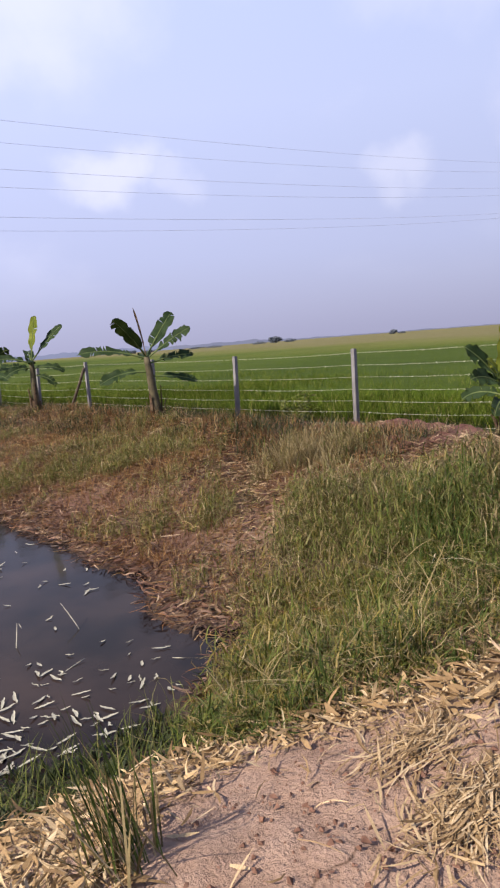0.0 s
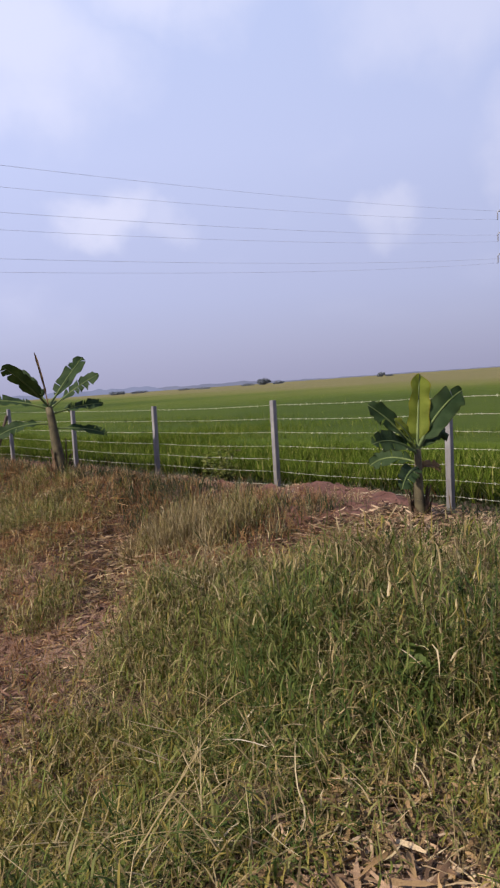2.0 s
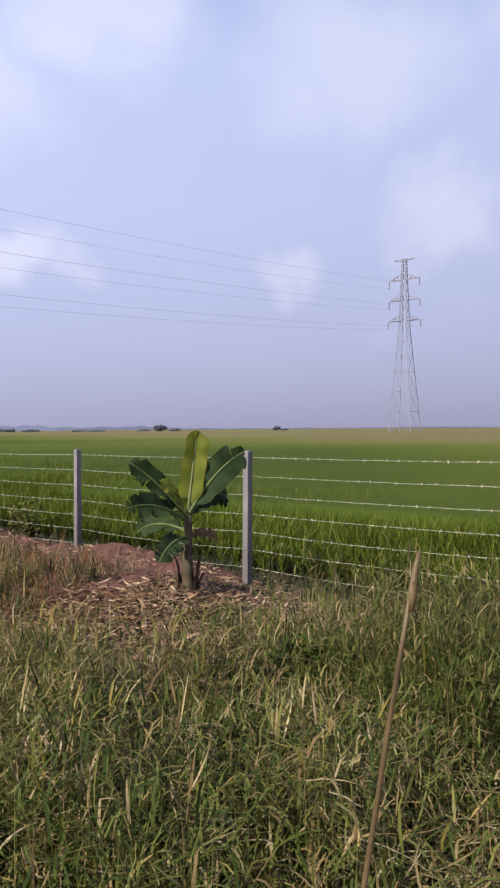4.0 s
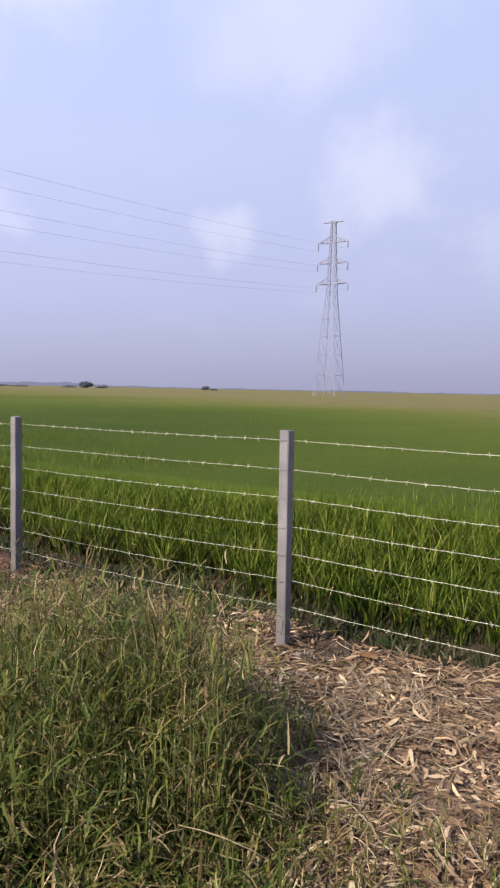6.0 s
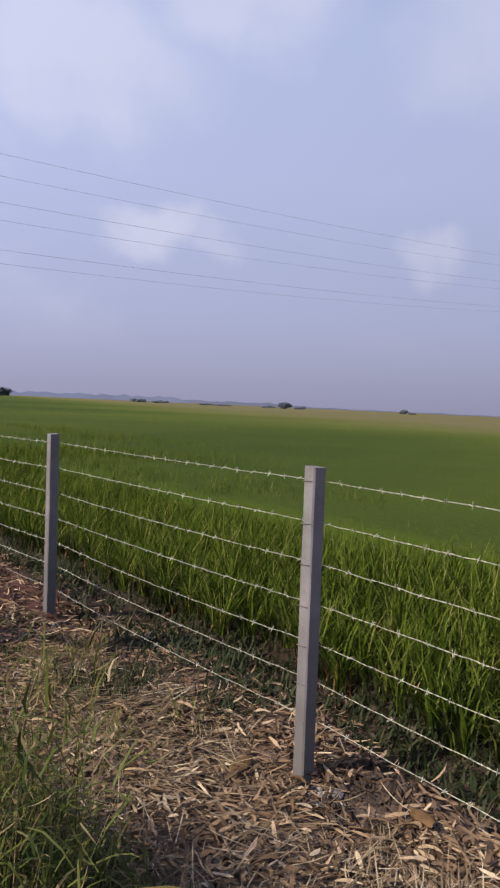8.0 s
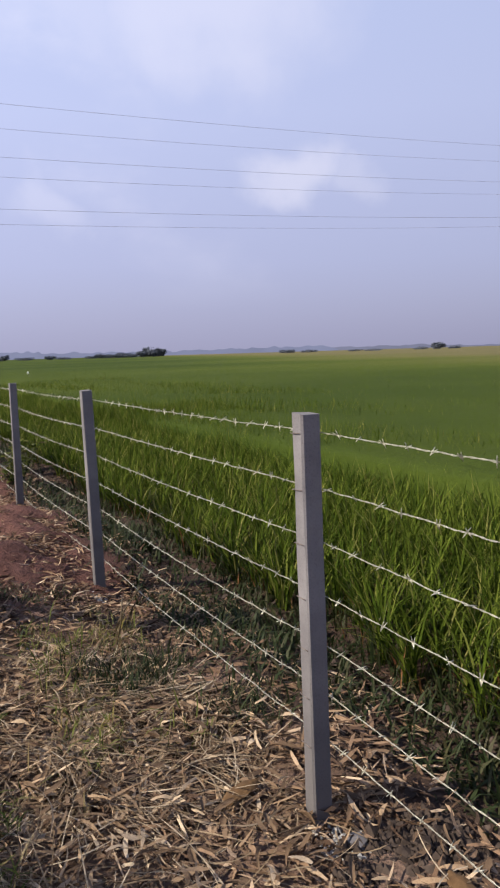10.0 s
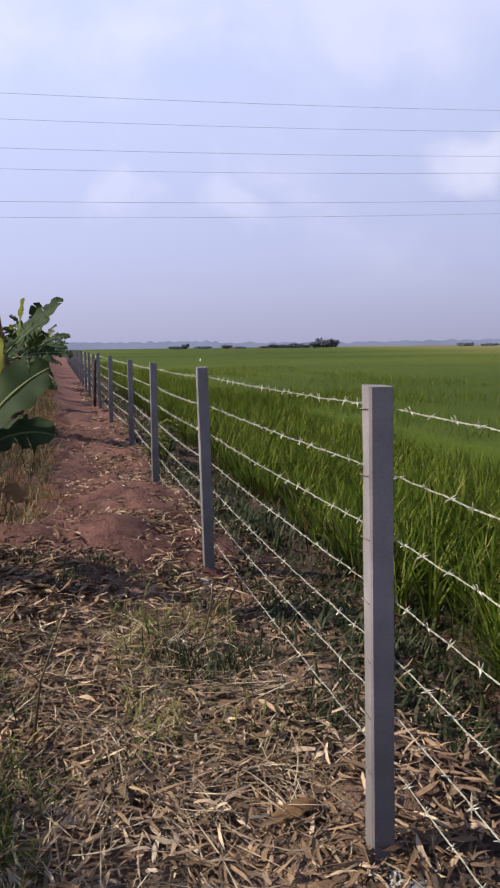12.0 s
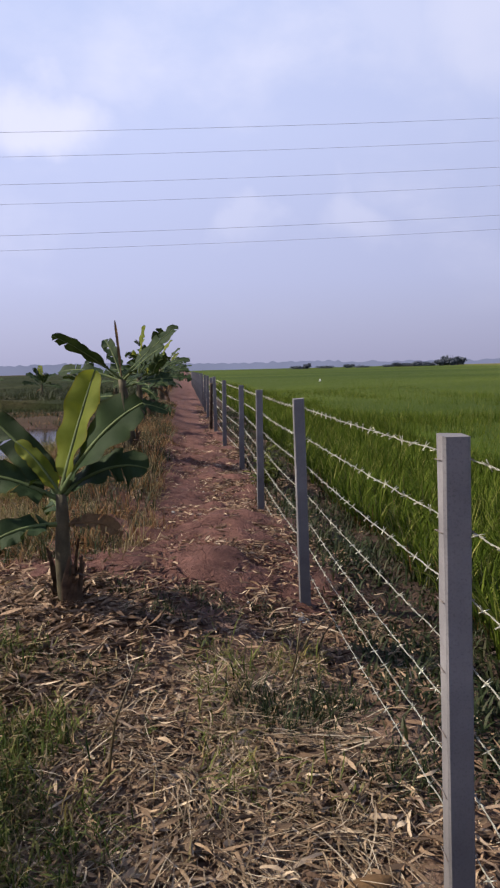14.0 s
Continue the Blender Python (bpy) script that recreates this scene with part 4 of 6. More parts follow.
def row_plant(x, y, k, big=1.0):
    leaves = []
    a0 = rb.uniform(0, 360)
    for j in range(8):
        a = a0 + j * 137.5
        leaves.append((a, rb.uniform(70, 82) if j == 0 else 66 - 8 * j + rb.uniform(-8, 8), big * rb.uniform(1.0, 1.4), rb.uniform(0.30, 0.38), rb.uniform(25, 65), 0.25, 0.3, "y" if j == 0 and k % 3 == 0 else "o", 0.03 * j))
    leaves.append((a0 + 60, -20, 0.8, 0.2, 100, 0.6, 0.4, "d", 0.3))
    return banana(x, y, big * rb.uniform(0.95, 1.25), 0.09, leaves, "banana plant with ragged green leaves in the planted row", 50 + k, turn=0.5)


banana(-1.75, 13.6, 1.15, 0.085, [
    (-25, 82, 1.05, 0.24, 6, 0.25, 0.03, "y", 0.0),
    (-28, 50, 1.10, 0.25, 10, 0.2, 0.16, "o", 0.0),
    (150, 22, 0.85, 0.25, 40, 0.25, 0.2, "o", 0.03),
    (165, 4, 0.65, 0.22, 55, 0.3, 0.2, "o", 0.12),
    (-30, 12, 0.75, 0.23, 60, 0.3, 0.2, "o", 0.14),
    (-40, -8, 0.6, 0.2, 60, 0.3, 0.2, "o", 0.26),
    (70, 40, 0.85, 0.24, 50, 0.3, 0.2, "o", 0.05),
    (240, 30, 0.75, 0.22, 60, 0.3, 0.2, "o", 0.1),
], "banana plant with one upright pale leaf in the planted row", 49, turn=0.6)
for k, (x, y, big) in enumerate(((-1.65, 16.4, 0.9), (-1.7, 19.0, 1.1), (-1.8, 22.6, 1.0), (-1.75, 27.3, 1.05), (-1.7, 32.0, 1.1), (-1.8, 37.0, 1.0), (-1.7, 43.0, 1.1), (-1.7, 50.0, 1.0))):
    row_plant(x, y, k, big)
for k, (x, y, big) in enumerate(((-11.6, 36.5, 1.2), (-9.0, 40.0, 1.0), (-6.2, 36.0, 1.1), (-5.0, 42.0, 1.1))):
    tagged(row_plant(x, y, 20 + k, big), "banana plant with ragged leaves on the bank beyond the pond", group="banana plants beyond the pond")

# ---- pylon and power line ----


def pylon_parts(root):
    def width(z):
        return 2.9 - (2.9 - 0.95) * min(1, z / 26.0) if z < 26 else 0.95 - 0.45 * (z - 26) / 14
    corners = ((-1, -1), (1, -1), (1, 1), (-1, 1))
    levels = [0, 5.5, 10.5, 15, 19, 22.5, 25.5, 28, 30.4, 32.8, 35.2, 37.6, 40.0, 42.0]
    for sx, sy in corners:
        bm = bmesh.new()
        for z0, z1 in zip(levels[:-1], levels[1:]):
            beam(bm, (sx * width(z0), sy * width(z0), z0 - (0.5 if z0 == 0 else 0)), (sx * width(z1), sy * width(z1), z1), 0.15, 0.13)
        part("leg", bm, HAZED_STEEL, root, smooth=False)
    for f in range(4):
        a, b = corners[f], corners[(f + 1) % 4]
        bm = bmesh.new()
        for z0, z1 in zip(levels[:-1], levels[1:]):
            w0, w1 = width(z0), width(z1)
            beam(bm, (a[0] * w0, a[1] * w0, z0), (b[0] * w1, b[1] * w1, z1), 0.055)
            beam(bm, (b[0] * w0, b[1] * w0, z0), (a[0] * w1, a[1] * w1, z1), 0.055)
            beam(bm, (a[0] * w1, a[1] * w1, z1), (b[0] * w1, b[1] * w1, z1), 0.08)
        part("lattice_face", bm, HAZED_STEEL, root, smooth=False)
    for z, reach in ((37.1, 3.9), (32.2, 4.0), (27.35, 4.2), (41.8, 2.9)):
        for sy in (-1, 1):
            bm = bmesh.new()
            w = width(z)
            tip = (0, sy * reach, z)
            for sx in (-1, 1):
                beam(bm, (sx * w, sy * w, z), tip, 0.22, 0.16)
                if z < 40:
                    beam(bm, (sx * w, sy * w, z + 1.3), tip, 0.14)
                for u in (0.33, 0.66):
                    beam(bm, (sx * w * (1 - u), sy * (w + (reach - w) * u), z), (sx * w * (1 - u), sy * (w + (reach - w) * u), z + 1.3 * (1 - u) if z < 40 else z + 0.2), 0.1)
            arm = part("cross_arm", bm, HAZED_STEEL, root, smooth=False)
            if z < 40:
                bm = bmesh.new()
                pts = [(0, sy * reach, z - 0.1 - 1.7 * k / 12) for k in range(13)]
                tube(bm, pts, [0.05 if k in (0, 12) else (0.15 if k % 2 else 0.08) for k in range(13)], 8)
                part("insulator", bm, CERAMIC, arm, "dark hanging insulator string")


LINE_Y, PYLON_X = 74.7, 150.0
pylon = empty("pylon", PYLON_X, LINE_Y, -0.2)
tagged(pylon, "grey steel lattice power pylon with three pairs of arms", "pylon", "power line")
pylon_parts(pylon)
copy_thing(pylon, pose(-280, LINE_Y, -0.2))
for z, reach in ((37.1, 3.9), (32.2, 4.0), (27.35, 4.2)):
    for sy in (-1, 1):
        bm = bmesh.new()
        z1 = z - 2.0
        pts = [(-280 + 430 * k / 70, LINE_Y + sy * (reach - 0.0), z1 - 10.9 * (1 - ((-280 + 430 * k / 70 + 65) / 215) ** 2)) for k in range(71)]
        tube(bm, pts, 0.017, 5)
        tagged(part("power_cable", bm, HAZED_CABLE), "thin grey high-voltage cable sagging across the sky", "cable", "power cables")

# ---- far trees ----


def far_tree(name, x, y, h, w, seed, label, group="far trees"):
    """A far tree: forked trunk and a ragged crown of many small leaf clumps."""
    rng = random.Random(seed)
    root = empty(name, x, y, -0.2)
    tagged(root, label, "tree", group)
    bm = bmesh.new()
    tips = []
    tube(bm, [(0, 0, 0), (0.1, 0, h * 0.25), (-0.1, 0.1, h * 0.45)], [0.35, 0.28, 0.2], 6)
    for k in range(6):
        a = rng.uniform(0, math.tau)
        tip = Vector((math.cos(a) * w * rng.uniform(0.15, 0.42), math.sin(a) * w * rng.uniform(0.15, 0.42), h * rng.uniform(0.18, 0.86)))
        tube(bm, [(0, 0, h * 0.12), tip * 0.6 + Vector((0, 0, h * 0.05)), tip], [0.2, 0.13, 0.05], 5)
        tips.append(tip)
    part("trunk", bm, BARK, root)
    vs, fs = [], []
    lobes = [(Vector((0, 0, h * 0.5)), w * 0.36, h * 0.42)]
    for k in range(6):
        a = k * 1.05 + rng.uniform(-0.4, 0.4)
        r = rng.uniform(0.2, 0.36) * w
        lobes.append((Vector((math.cos(a) * r, math.sin(a) * r, h * rng.uniform(0.3, 0.62))), w * rng.uniform(0.14, 0.24), h * rng.uniform(0.2, 0.32)))
    for k in range(900):
        c, rx, rz = lobes[k % 7]
        n = Vector((rng.gauss(0, 1), rng.gauss(0, 1), rng.gauss(0, 1))).normalized()
        q = rng.uniform(0.55, 1.08)
        c = c + Vector((n.x * rx * q, n.y * rx * q, n.z * rz * q))
        c.z = max(c.z, 0.1)
        s = rng.uniform(0.06, 0.12) * h
        n = (n + Vector((rng.gauss(0, 0.5), rng.gauss(0, 0.5), rng.gauss(0, 0.5)))).normalized()
        t = n.orthogonal().normalized()
        b = n.cross(t)
        i = len(vs)
        vs += [c - t * s, c - b * s * 0.6, c + t * s, c + b * s * 0.7]
        fs.append((i, i + 1, i + 2, i + 3))
    raw("crown", vs, fs, HAZED_FAR_LEAF, root, smooth=False)
    return root


TREES = [(290, 302, 5.0, 8), (297, 296, 2.6, 9), (283, 309, 2.4, 9), (262, 326, 2.2, 12), (254, 333, 2.0, 10), (340, 253, 3.6, 5), (345, 250, 2.0, 5),
         (168, 425, 6.6, 11), (163, 427, 7.4, 11), (158, 428, 5.0, 9), (152, 430, 4.0, 10), (146, 432, 4.6, 10), (140, 434, 3.4, 10), (134, 437, 3.8, 10), (128, 438, 2.6, 9), (112, 443, 2.6, 11), (104, 445, 3.4, 9),
         (90, 449, 2.8, 12), (78, 452, 4.6, 6), (72, 453, 3.0, 10), (232, 372, 3.2, 11), (243, 365, 2.6, 12)]
for k, (x, y, h, w) in enumerate(TREES):
    far_tree("tree", x, y, h, w, 70 + k, "dark bushy tree far across the rice fields" if h > 4.5 else "low dark bush far across the rice fields")


def woodland(name, dist, b0, b1, low, high, seed, material):
    """A far-off belt of trees with a ragged top, hazy with distance."""
    rng = random.Random(seed)
    n = int((b1 - b0) * 24)
    vs, fs = [], []
    waves = [(rng.uniform(0.3, 9.0), rng.uniform(0, math.tau)) for _ in range(9)]
    for k in range(n + 1):
        deg = b0 + (b1 - b0) * k / n
        b = radians(deg)
        v = 0.5 + sum(math.sin(deg * f + p) / (1 + 0.25 * f) for f, p in waves) / 7 + rng.uniform(-0.06, 0.06)
        hh = (low + (high - low) * min(1.1, max(0.0, v))) * min(1.0, 0.25 + 1.2 * min(k, n - k) / 24)
        x, y = math.sin(b) * dist, math.cos(b) * dist
        for z, push in ((-1, 0), (hh * 0.7, 0.5), (hh, 2), (-1, 8)):
            vs.append((x * (1 + push / dist), y * (1 + push / dist), z))
    for k in range(n):
        for j in range(3):
            fs.append((4 * k + j, 4 * k + j + 1, 4 * k + 5 + j, 4 * k + 4 + j))
    ob = raw(name, vs, fs, material, smooth=False)
    return tagged(ob, "hazy blue-grey belt of trees on the horizon", "backdrop", kind="structure")


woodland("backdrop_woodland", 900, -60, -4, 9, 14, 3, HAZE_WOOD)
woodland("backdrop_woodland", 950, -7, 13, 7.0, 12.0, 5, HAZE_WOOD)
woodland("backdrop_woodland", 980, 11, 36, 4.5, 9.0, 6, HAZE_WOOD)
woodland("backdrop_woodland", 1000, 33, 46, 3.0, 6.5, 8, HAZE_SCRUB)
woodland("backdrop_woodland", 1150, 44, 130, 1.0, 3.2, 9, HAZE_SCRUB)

# ---- plants and litter ----
R = np.random.RandomState(11)


def feet(x, y, dz=0.0):
    return np.stack([x, y, ground_z(x, y) + dz], 1)


def blades_on(name, x, y, h0, h1, w0, w1, rise0, rise1, curl0, curl1, material, label, category, scale=None, segs=3):
    n = len(x)
    L = R.uniform(h0, h1, n)
    if scale is not None:
        L *= scale
    ob = strips(name, feet(x, y, -0.01), R.uniform(0, math.tau, n), L, R.uniform(w0, w1, n), np.radians(R.uniform(rise0, rise1, n)), np.radians(R.uniform(curl0, curl1, n)), material, segs)
    return tagged(ob, label, category, kind="stuff")


def build_rice():
    xs, ys, hs = [], [], []
    for n, x0, x1, y0, y1, h in ((52000, 1.0, 3.6, -5, 22, 1.0), (34000, 3.3, 6.2, -3, 14, 0.98), (62000, 3.2, 11, -7, 36, 0.97), (12000, 1.0, 3.6, 22, 60, 1.0), (44000, 10, 34, -14, 64, 0.92)):
        x, y = R.uniform(x0, x1, n), R.uniform(y0, y1, n)
        # hills of rice set in rough rows
        gx, gy = np.round(x / 0.22) * 0.22, np.round(y / 0.24) * 0.24
        x, y = gx + (x - gx) * 0.36 + 0.05 * np.sin(gy * 9), gy + (y - gy) * 0.36
        xs.append(x), ys.append(y), hs.append(np.full(n, h))
    x, y, h = np.concatenate(xs), np.concatenate(ys), np.concatenate(hs)
    edge = 1.0 + 0.14 * np.sin(y * 1.7) + 0.1 * np.sin(y * 4.3 + 1)
    k = x > edge
    x, y, h = x[k], y[k], h[k]
    h *= clumped(x, y, 1.2, 3, 0.85, 1.1) * (0.8 + 0.2 * step(1.2, 2.6, x))
    for far in (False, True):
        k = (np.hypot(x, y) > 11) == far
        blades_on("rice_plants", x[k], y[k], 0.46, 0.74, 0.009, 0.017, 60, 88, 18, 95, RICE, "young rice plants further out in the field" if far else "dense bright green young rice plants", "rice", h[k], 2 if far else 3)
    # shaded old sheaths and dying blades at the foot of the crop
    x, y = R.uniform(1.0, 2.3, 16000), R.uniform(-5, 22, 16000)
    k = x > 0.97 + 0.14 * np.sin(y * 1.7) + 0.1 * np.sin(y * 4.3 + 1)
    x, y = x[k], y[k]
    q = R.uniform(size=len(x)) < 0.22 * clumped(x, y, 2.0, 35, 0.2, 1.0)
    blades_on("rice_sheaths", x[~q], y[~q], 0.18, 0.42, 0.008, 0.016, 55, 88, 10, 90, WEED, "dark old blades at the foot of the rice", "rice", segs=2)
    blades_on("rice_sheaths", x[q], y[q], 0.15, 0.38, 0.007, 0.014, 35, 85, 20, 110, RUSSET_GRASS, "dying brown blades at the foot of the rice", "rice", segs=2)


def jointed_grass(groups, x, y, h, lean, dry_share, warm_share, leaves=5, w=1.0, rank_share=None):
    """Creeping grass: each thin stem carries short blades set off at all angles. groups: (name, label) of green, yellowing and dry."""
    n = len(x)
    a = R.uniform(0, math.tau, n)
    rise = np.clip(np.radians(R.normal(80, lean, n)), 0.12, 1.55)
    P = feet(x, y, -0.01)
    d = np.stack([np.cos(a) * np.cos(rise), np.sin(a) * np.cos(rise), np.sin(rise)], 1)
    tone = R.uniform(size=n)
    kind = np.where(tone < dry_share, 2, np.where(tone < dry_share + warm_share, 1, 0))
    if rank_share is not None:                         # the lushest stems are dark green
        kind = np.where((kind == 0) & (R.uniform(size=n) < rank_share), 3, kind)
    t = np.repeat(np.linspace(0.12, 0.97, leaves)[None], n, 0) + R.uniform(-0.09, 0.09, (n, leaves))
    LP = (P[:, None] + d[:, None] * (h[:, None] * t)[..., None]).reshape(-1, 3)
    LP[:, :2] += R.normal(0, 0.012, (n * leaves, 2))
    m = len(LP)
    lk = np.repeat(kind, leaves)
    swap = R.uniform(size=m) < 0.15                    # the lower blades wither first
    lk = np.where(swap & (t.reshape(-1) < 0.6), 2, lk)
    LL = R.uniform(0.05, 0.19, m) * np.repeat(0.6 + 0.4 * np.clip(h / 0.35, 0.3, 1.3), leaves)
    LW = R.uniform(0.0035, 0.0095, m) * w
    LR = np.radians(np.clip(R.normal(32, 32, m), -40, 86))
    LC = np.radians(R.normal(45, 45, m))
    LA = R.uniform(0, math.tau, m)
    LS = R.normal(0, 0.9, m)
    for q, ((name, label), mat) in enumerate(zip(groups, (GRASS, WARM_GRASS, DRY_GRASS, RANK_GRASS))):
        k = lk == q
        if k.any():
            tagged(strips(name, LP[k], LA[k], LL[k], LW[k], LR[k], LC[k], mat, 3, swerve=LS[k]), label, "grass", kind="stuff")
    k = (kind > 0) & (kind < 3)
    for q, mat in ((k, DRY_GRASS), (~k, GRASS)):
        if q.any():
            c = int(q.sum())
            tagged(strips("grass_stem", P[q], a[q], h[q], R.uniform(0.0025, 0.0045, c), rise[q], np.radians(R.normal(8, 16, c)), mat, 3, swerve=R.normal(0, 0.5, c)), "thin jointed stems of the rough grass", "grass", kind="stuff")


def build_grass():
    names = (("tall_grass", "tangled knee-high olive green grass"), ("yellowing_grass", "tangled yellowing grass"), ("dry_grass", "dry straw-coloured grass among the green"), ("rank_grass", "rank dark green grass in the thicket"))
    x, y = scatter(R, 125000, -7.5, -1.1, -1.9, 4.8, TALL_GRASS, 0.1)
    k = R.uniform(size=len(x)) < clumped(x, y, 2.8, 5, 0.5, 1.1) * clumped(x, y, 8.0, 6, 0.2, 1.5)
    x, y = x[k], y[k]
    k = pond_distance(x, y) > 0.12
    x, y = x[k], y[k]
    west = step(-4.6, -5.7, x)
    h = R.uniform(0.10, 0.42, len(x)) * clumped(x, y, 2.4, 7, 0.6, 1.25) * (1.1 - 0.3 * west)
    lush = np.exp(-(((x + 1.85) / 0.9) ** 2 + ((y + 0.45) / 1.05) ** 2))      # a greener, taller stand
    h *= (1 + 1.1 * lush) * clumped(x, y, 7.0, 8, 0.75, 1.2)
    h *= 1 - 0.72 * step(-2.1, -1.6, x) * step(1.5, 0.9, y) * step(-0.5, 0.0, y)          # trodden down beside the path
    thin = ~inside(TALL_GRASS, x + 0.42, y - 0.22)                     # flattened and dry along its eastern edge
    h = np.where(thin, h * R.uniform(0.25, 0.65, len(x)), h)
    near = step(1.7, 0.7, y) * step(-3.9, -4.8, x)                     # greener at its southern edge
    rim = step(-1.9, -1.4, x) * step(1.2, 0.6, y)                        # dark and low beside the path
    dry = (1 - 0.6 * rim) * (clumped(x, y, 2.2, 21, 0.03, 0.24) + 0.13 * step(-2.4, -3.1, x) * step(-5.2, -4.5, x) + 0.12 * np.exp(-((x + 3.6) / 0.8) ** 2) + 0.14 * np.exp(-((x + 3.1) / 0.7) ** 2 - ((y + 1.25) / 0.5) ** 2)) * (1 - 0.85 * lush) * (1 - 0.4 * west) * (1 - 0.4 * near)
    dry = np.where(thin & (y < 0.1), dry + 0.12, dry)
    jointed_grass(names, x, y, h, 25, dry, (0.10 + 0.5 * west) * (1 - 0.6 * lush) * (1 - 0.5 * near) * (1 - 0.9 * rim), 5, 1.2, np.clip(0.95 * lush + 0.55 * near + 0.12 + 0.42 * step(-5.3, -4.6, x) * step(1.9, 1.0, y) + 0.35 * rim, 0, 0.9))
    # broken straw caught between the blades
    x, y = scatter(R, 16000, -7.5, -1.2, -1.8, 4.8, TALL_GRASS, 0.1)
    k = (pond_distance(x, y) > 0.2) & (R.uniform(size=len(x)) > 0.7 * np.exp(-(((x + 1.85) / 0.9) ** 2 + ((y + 0.45) / 1.05) ** 2)))
    x, y = x[k], y[k]
    n = len(x)
    up = R.uniform(0.02, 0.24, n) * (1 - 0.6 * step(-1.75, -1.2, x) * step(1.5, 0.9, y))
    ob = strips("straw_tangle", feet(x, y, 0.0) + np.stack([np.zeros(n), np.zeros(n), up], 1), R.uniform(0, math.tau, n), R.uniform(0.06, 0.26, n), R.uniform(0.003, 0.007, n), np.radians(R.uniform(-25, 45, n)), np.radians(R.uniform(-40, 60, n)), DRY_GRASS, 4, swerve=R.normal(0, 0.6, n))
    tagged(ob, "broken dry straw caught in the grass", "grass", kind="stuff")
    x, y = scatter(R, 1300, -7.2, -1.9, -1.3, 4.6, TALL_GRASS, 0.08)
    k = pond_distance(x, y) > 0.3
    x, y = x[k], y[k]
    blades_on("grass_wisps", x, y, 0.32, 0.62, 0.003, 0.005, 62, 88, 0, 40, DRY_GRASS, "thin dry stalks standing above the grass", "grass", 1 - 0.3 * step(-3.5, -5.5, x), 4)
    # wiry growth between the thicket and the fence
    x, y = scatter(R, 420, -0.75, -0.06, 0.5, 1.9)
    k = clumped(x, y, 4.0, 25, 0, 1) > R.uniform(0.0, 0.9, len(x))
    x, y = x[k], y[k]
    jointed_grass((("wiry_grass", "wiry green grass by the fence"), ("wiry_grass", "wiry yellow grass by the fence"), ("wiry_grass", "wiry dry grass by the fence")), x, y, R.uniform(0.05, 0.18, len(x)), 40, 0.3, 0.05, 4, 0.9)
    # the tallest stems, on the crest towards the fence
    x, y = scatter(R, 3400, -2.4, -1.25, -1.1, 0.9)
    k = R.uniform(size=len(x)) < clumped(x, y, 3.5, 27, 0.15, 1.0) * step(-1.38, -1.62, x + 0.12 * np.sin(y * 5)) * (1 - step(-1.9, -1.6, x) * step(-0.3, 0.1, y)) * inside(TALL_GRASS, x, y)
    x, y = x[k], y[k]
    jointed_grass((("crest_grass", "tall wispy green grass towards the fence"), ("crest_grass", "tall wispy yellowing grass towards the fence"), ("crest_grass", "tall wispy dry grass towards the fence"), ("crest_grass", "tall wispy dark green grass towards the fence")), x, y, R.uniform(0.40, 0.86, len(x)), 12, 0.25, 0.05, 7, 1.0, np.full(len(x), 0.6))
    # a few of them stand clear of the rest at the rim
    x, y = R.uniform(-1.9, -1.45, 24), R.uniform(-0.55, 0.15, 24)
    jointed_grass((("rim_grass", "tall thin green stems at the rim of the grass"), ("rim_grass", "tall thin yellowing stems at the rim of the grass"), ("rim_grass", "tall thin dry stems at the rim of the grass")), x, y, R.uniform(0.55, 0.85, 24), 9, 0.3, 0.05, 7, 0.65)
    # sparse grass pushing through the near litter
    x, y = scatter(R, 1900, -4.0, -1.5, -2.4, -1.2)
    k = (R.uniform(size=len(x)) < clumped(x, y, 2.6, 31, 0.0, 0.9)) & ~inside(TALL_GRASS, x, y)
    x, y = x[k], y[k]
    jointed_grass((("sparse_grass", "sparse green grass growing through the leaves"), ("sparse_grass", "sparse yellowing grass growing through the leaves"), ("sparse_grass", "sparse straw among the leaves"), ("sparse_grass", "sparse dark grass growing through the leaves")), x, y, R.uniform(0.05, 0.22, len(x)), 34, 0.45, 0.05, 4, 0.8, np.full(len(x), 0.5))
    # trodden straw and green blades on the margin of the path
    x, y = scatter(R, 5200, -2.0, -0.9, -1.0, 1.7)
    k = clumped(x, y, 3.0, 23, 0, 1) > R.uniform(0.15, 0.95, len(x)) + 0.15 * step(-1.6, -1.3, x) + 0.75 * step(-1.2, -1.0, x)
    x, y = x[k], y[k]
    jointed_grass((("low_grass", "flattened green grass at the edge of the path"), ("low_grass", "flattened yellowing grass at the edge of the path"), ("low_grass", "flattened straw at the edge of the path"), ("low_grass", "flattened dark green grass at the edge of the path")), x, y, R.uniform(0.05, 0.15, len(x)), 50, 0.2, 0.03, 4, 1.0, np.full(len(x), 0.6))
    # a green patch creeping over the leaves
    x, y = R.normal(-1.55, 0.28, 1100), R.normal(0.9, 0.34, 1100)
    k = clumped(x, y, 7.0, 24, 0, 1) > R.uniform(0.25, 0.9, 1100)
    x, y = x[k], y[k]
    jointed_grass((("creeping_grass", "low green grass creeping over dry leaves"), ("creeping_grass", "low yellowing grass creeping over dry leaves"), ("creeping_grass", "low dry grass creeping over dry leaves"), ("creeping_grass", "low dark green grass creeping over dry leaves")), x, y, R.uniform(0.04, 0.14, len(x)), 45, 0.15, 0.0, 5, 0.9, np.full(len(x), 0.8))
    # thin straw over the leaves at its edge
    x, y = scatter(R, 14000, -5.4, -0.5, -1.8, 1.8)
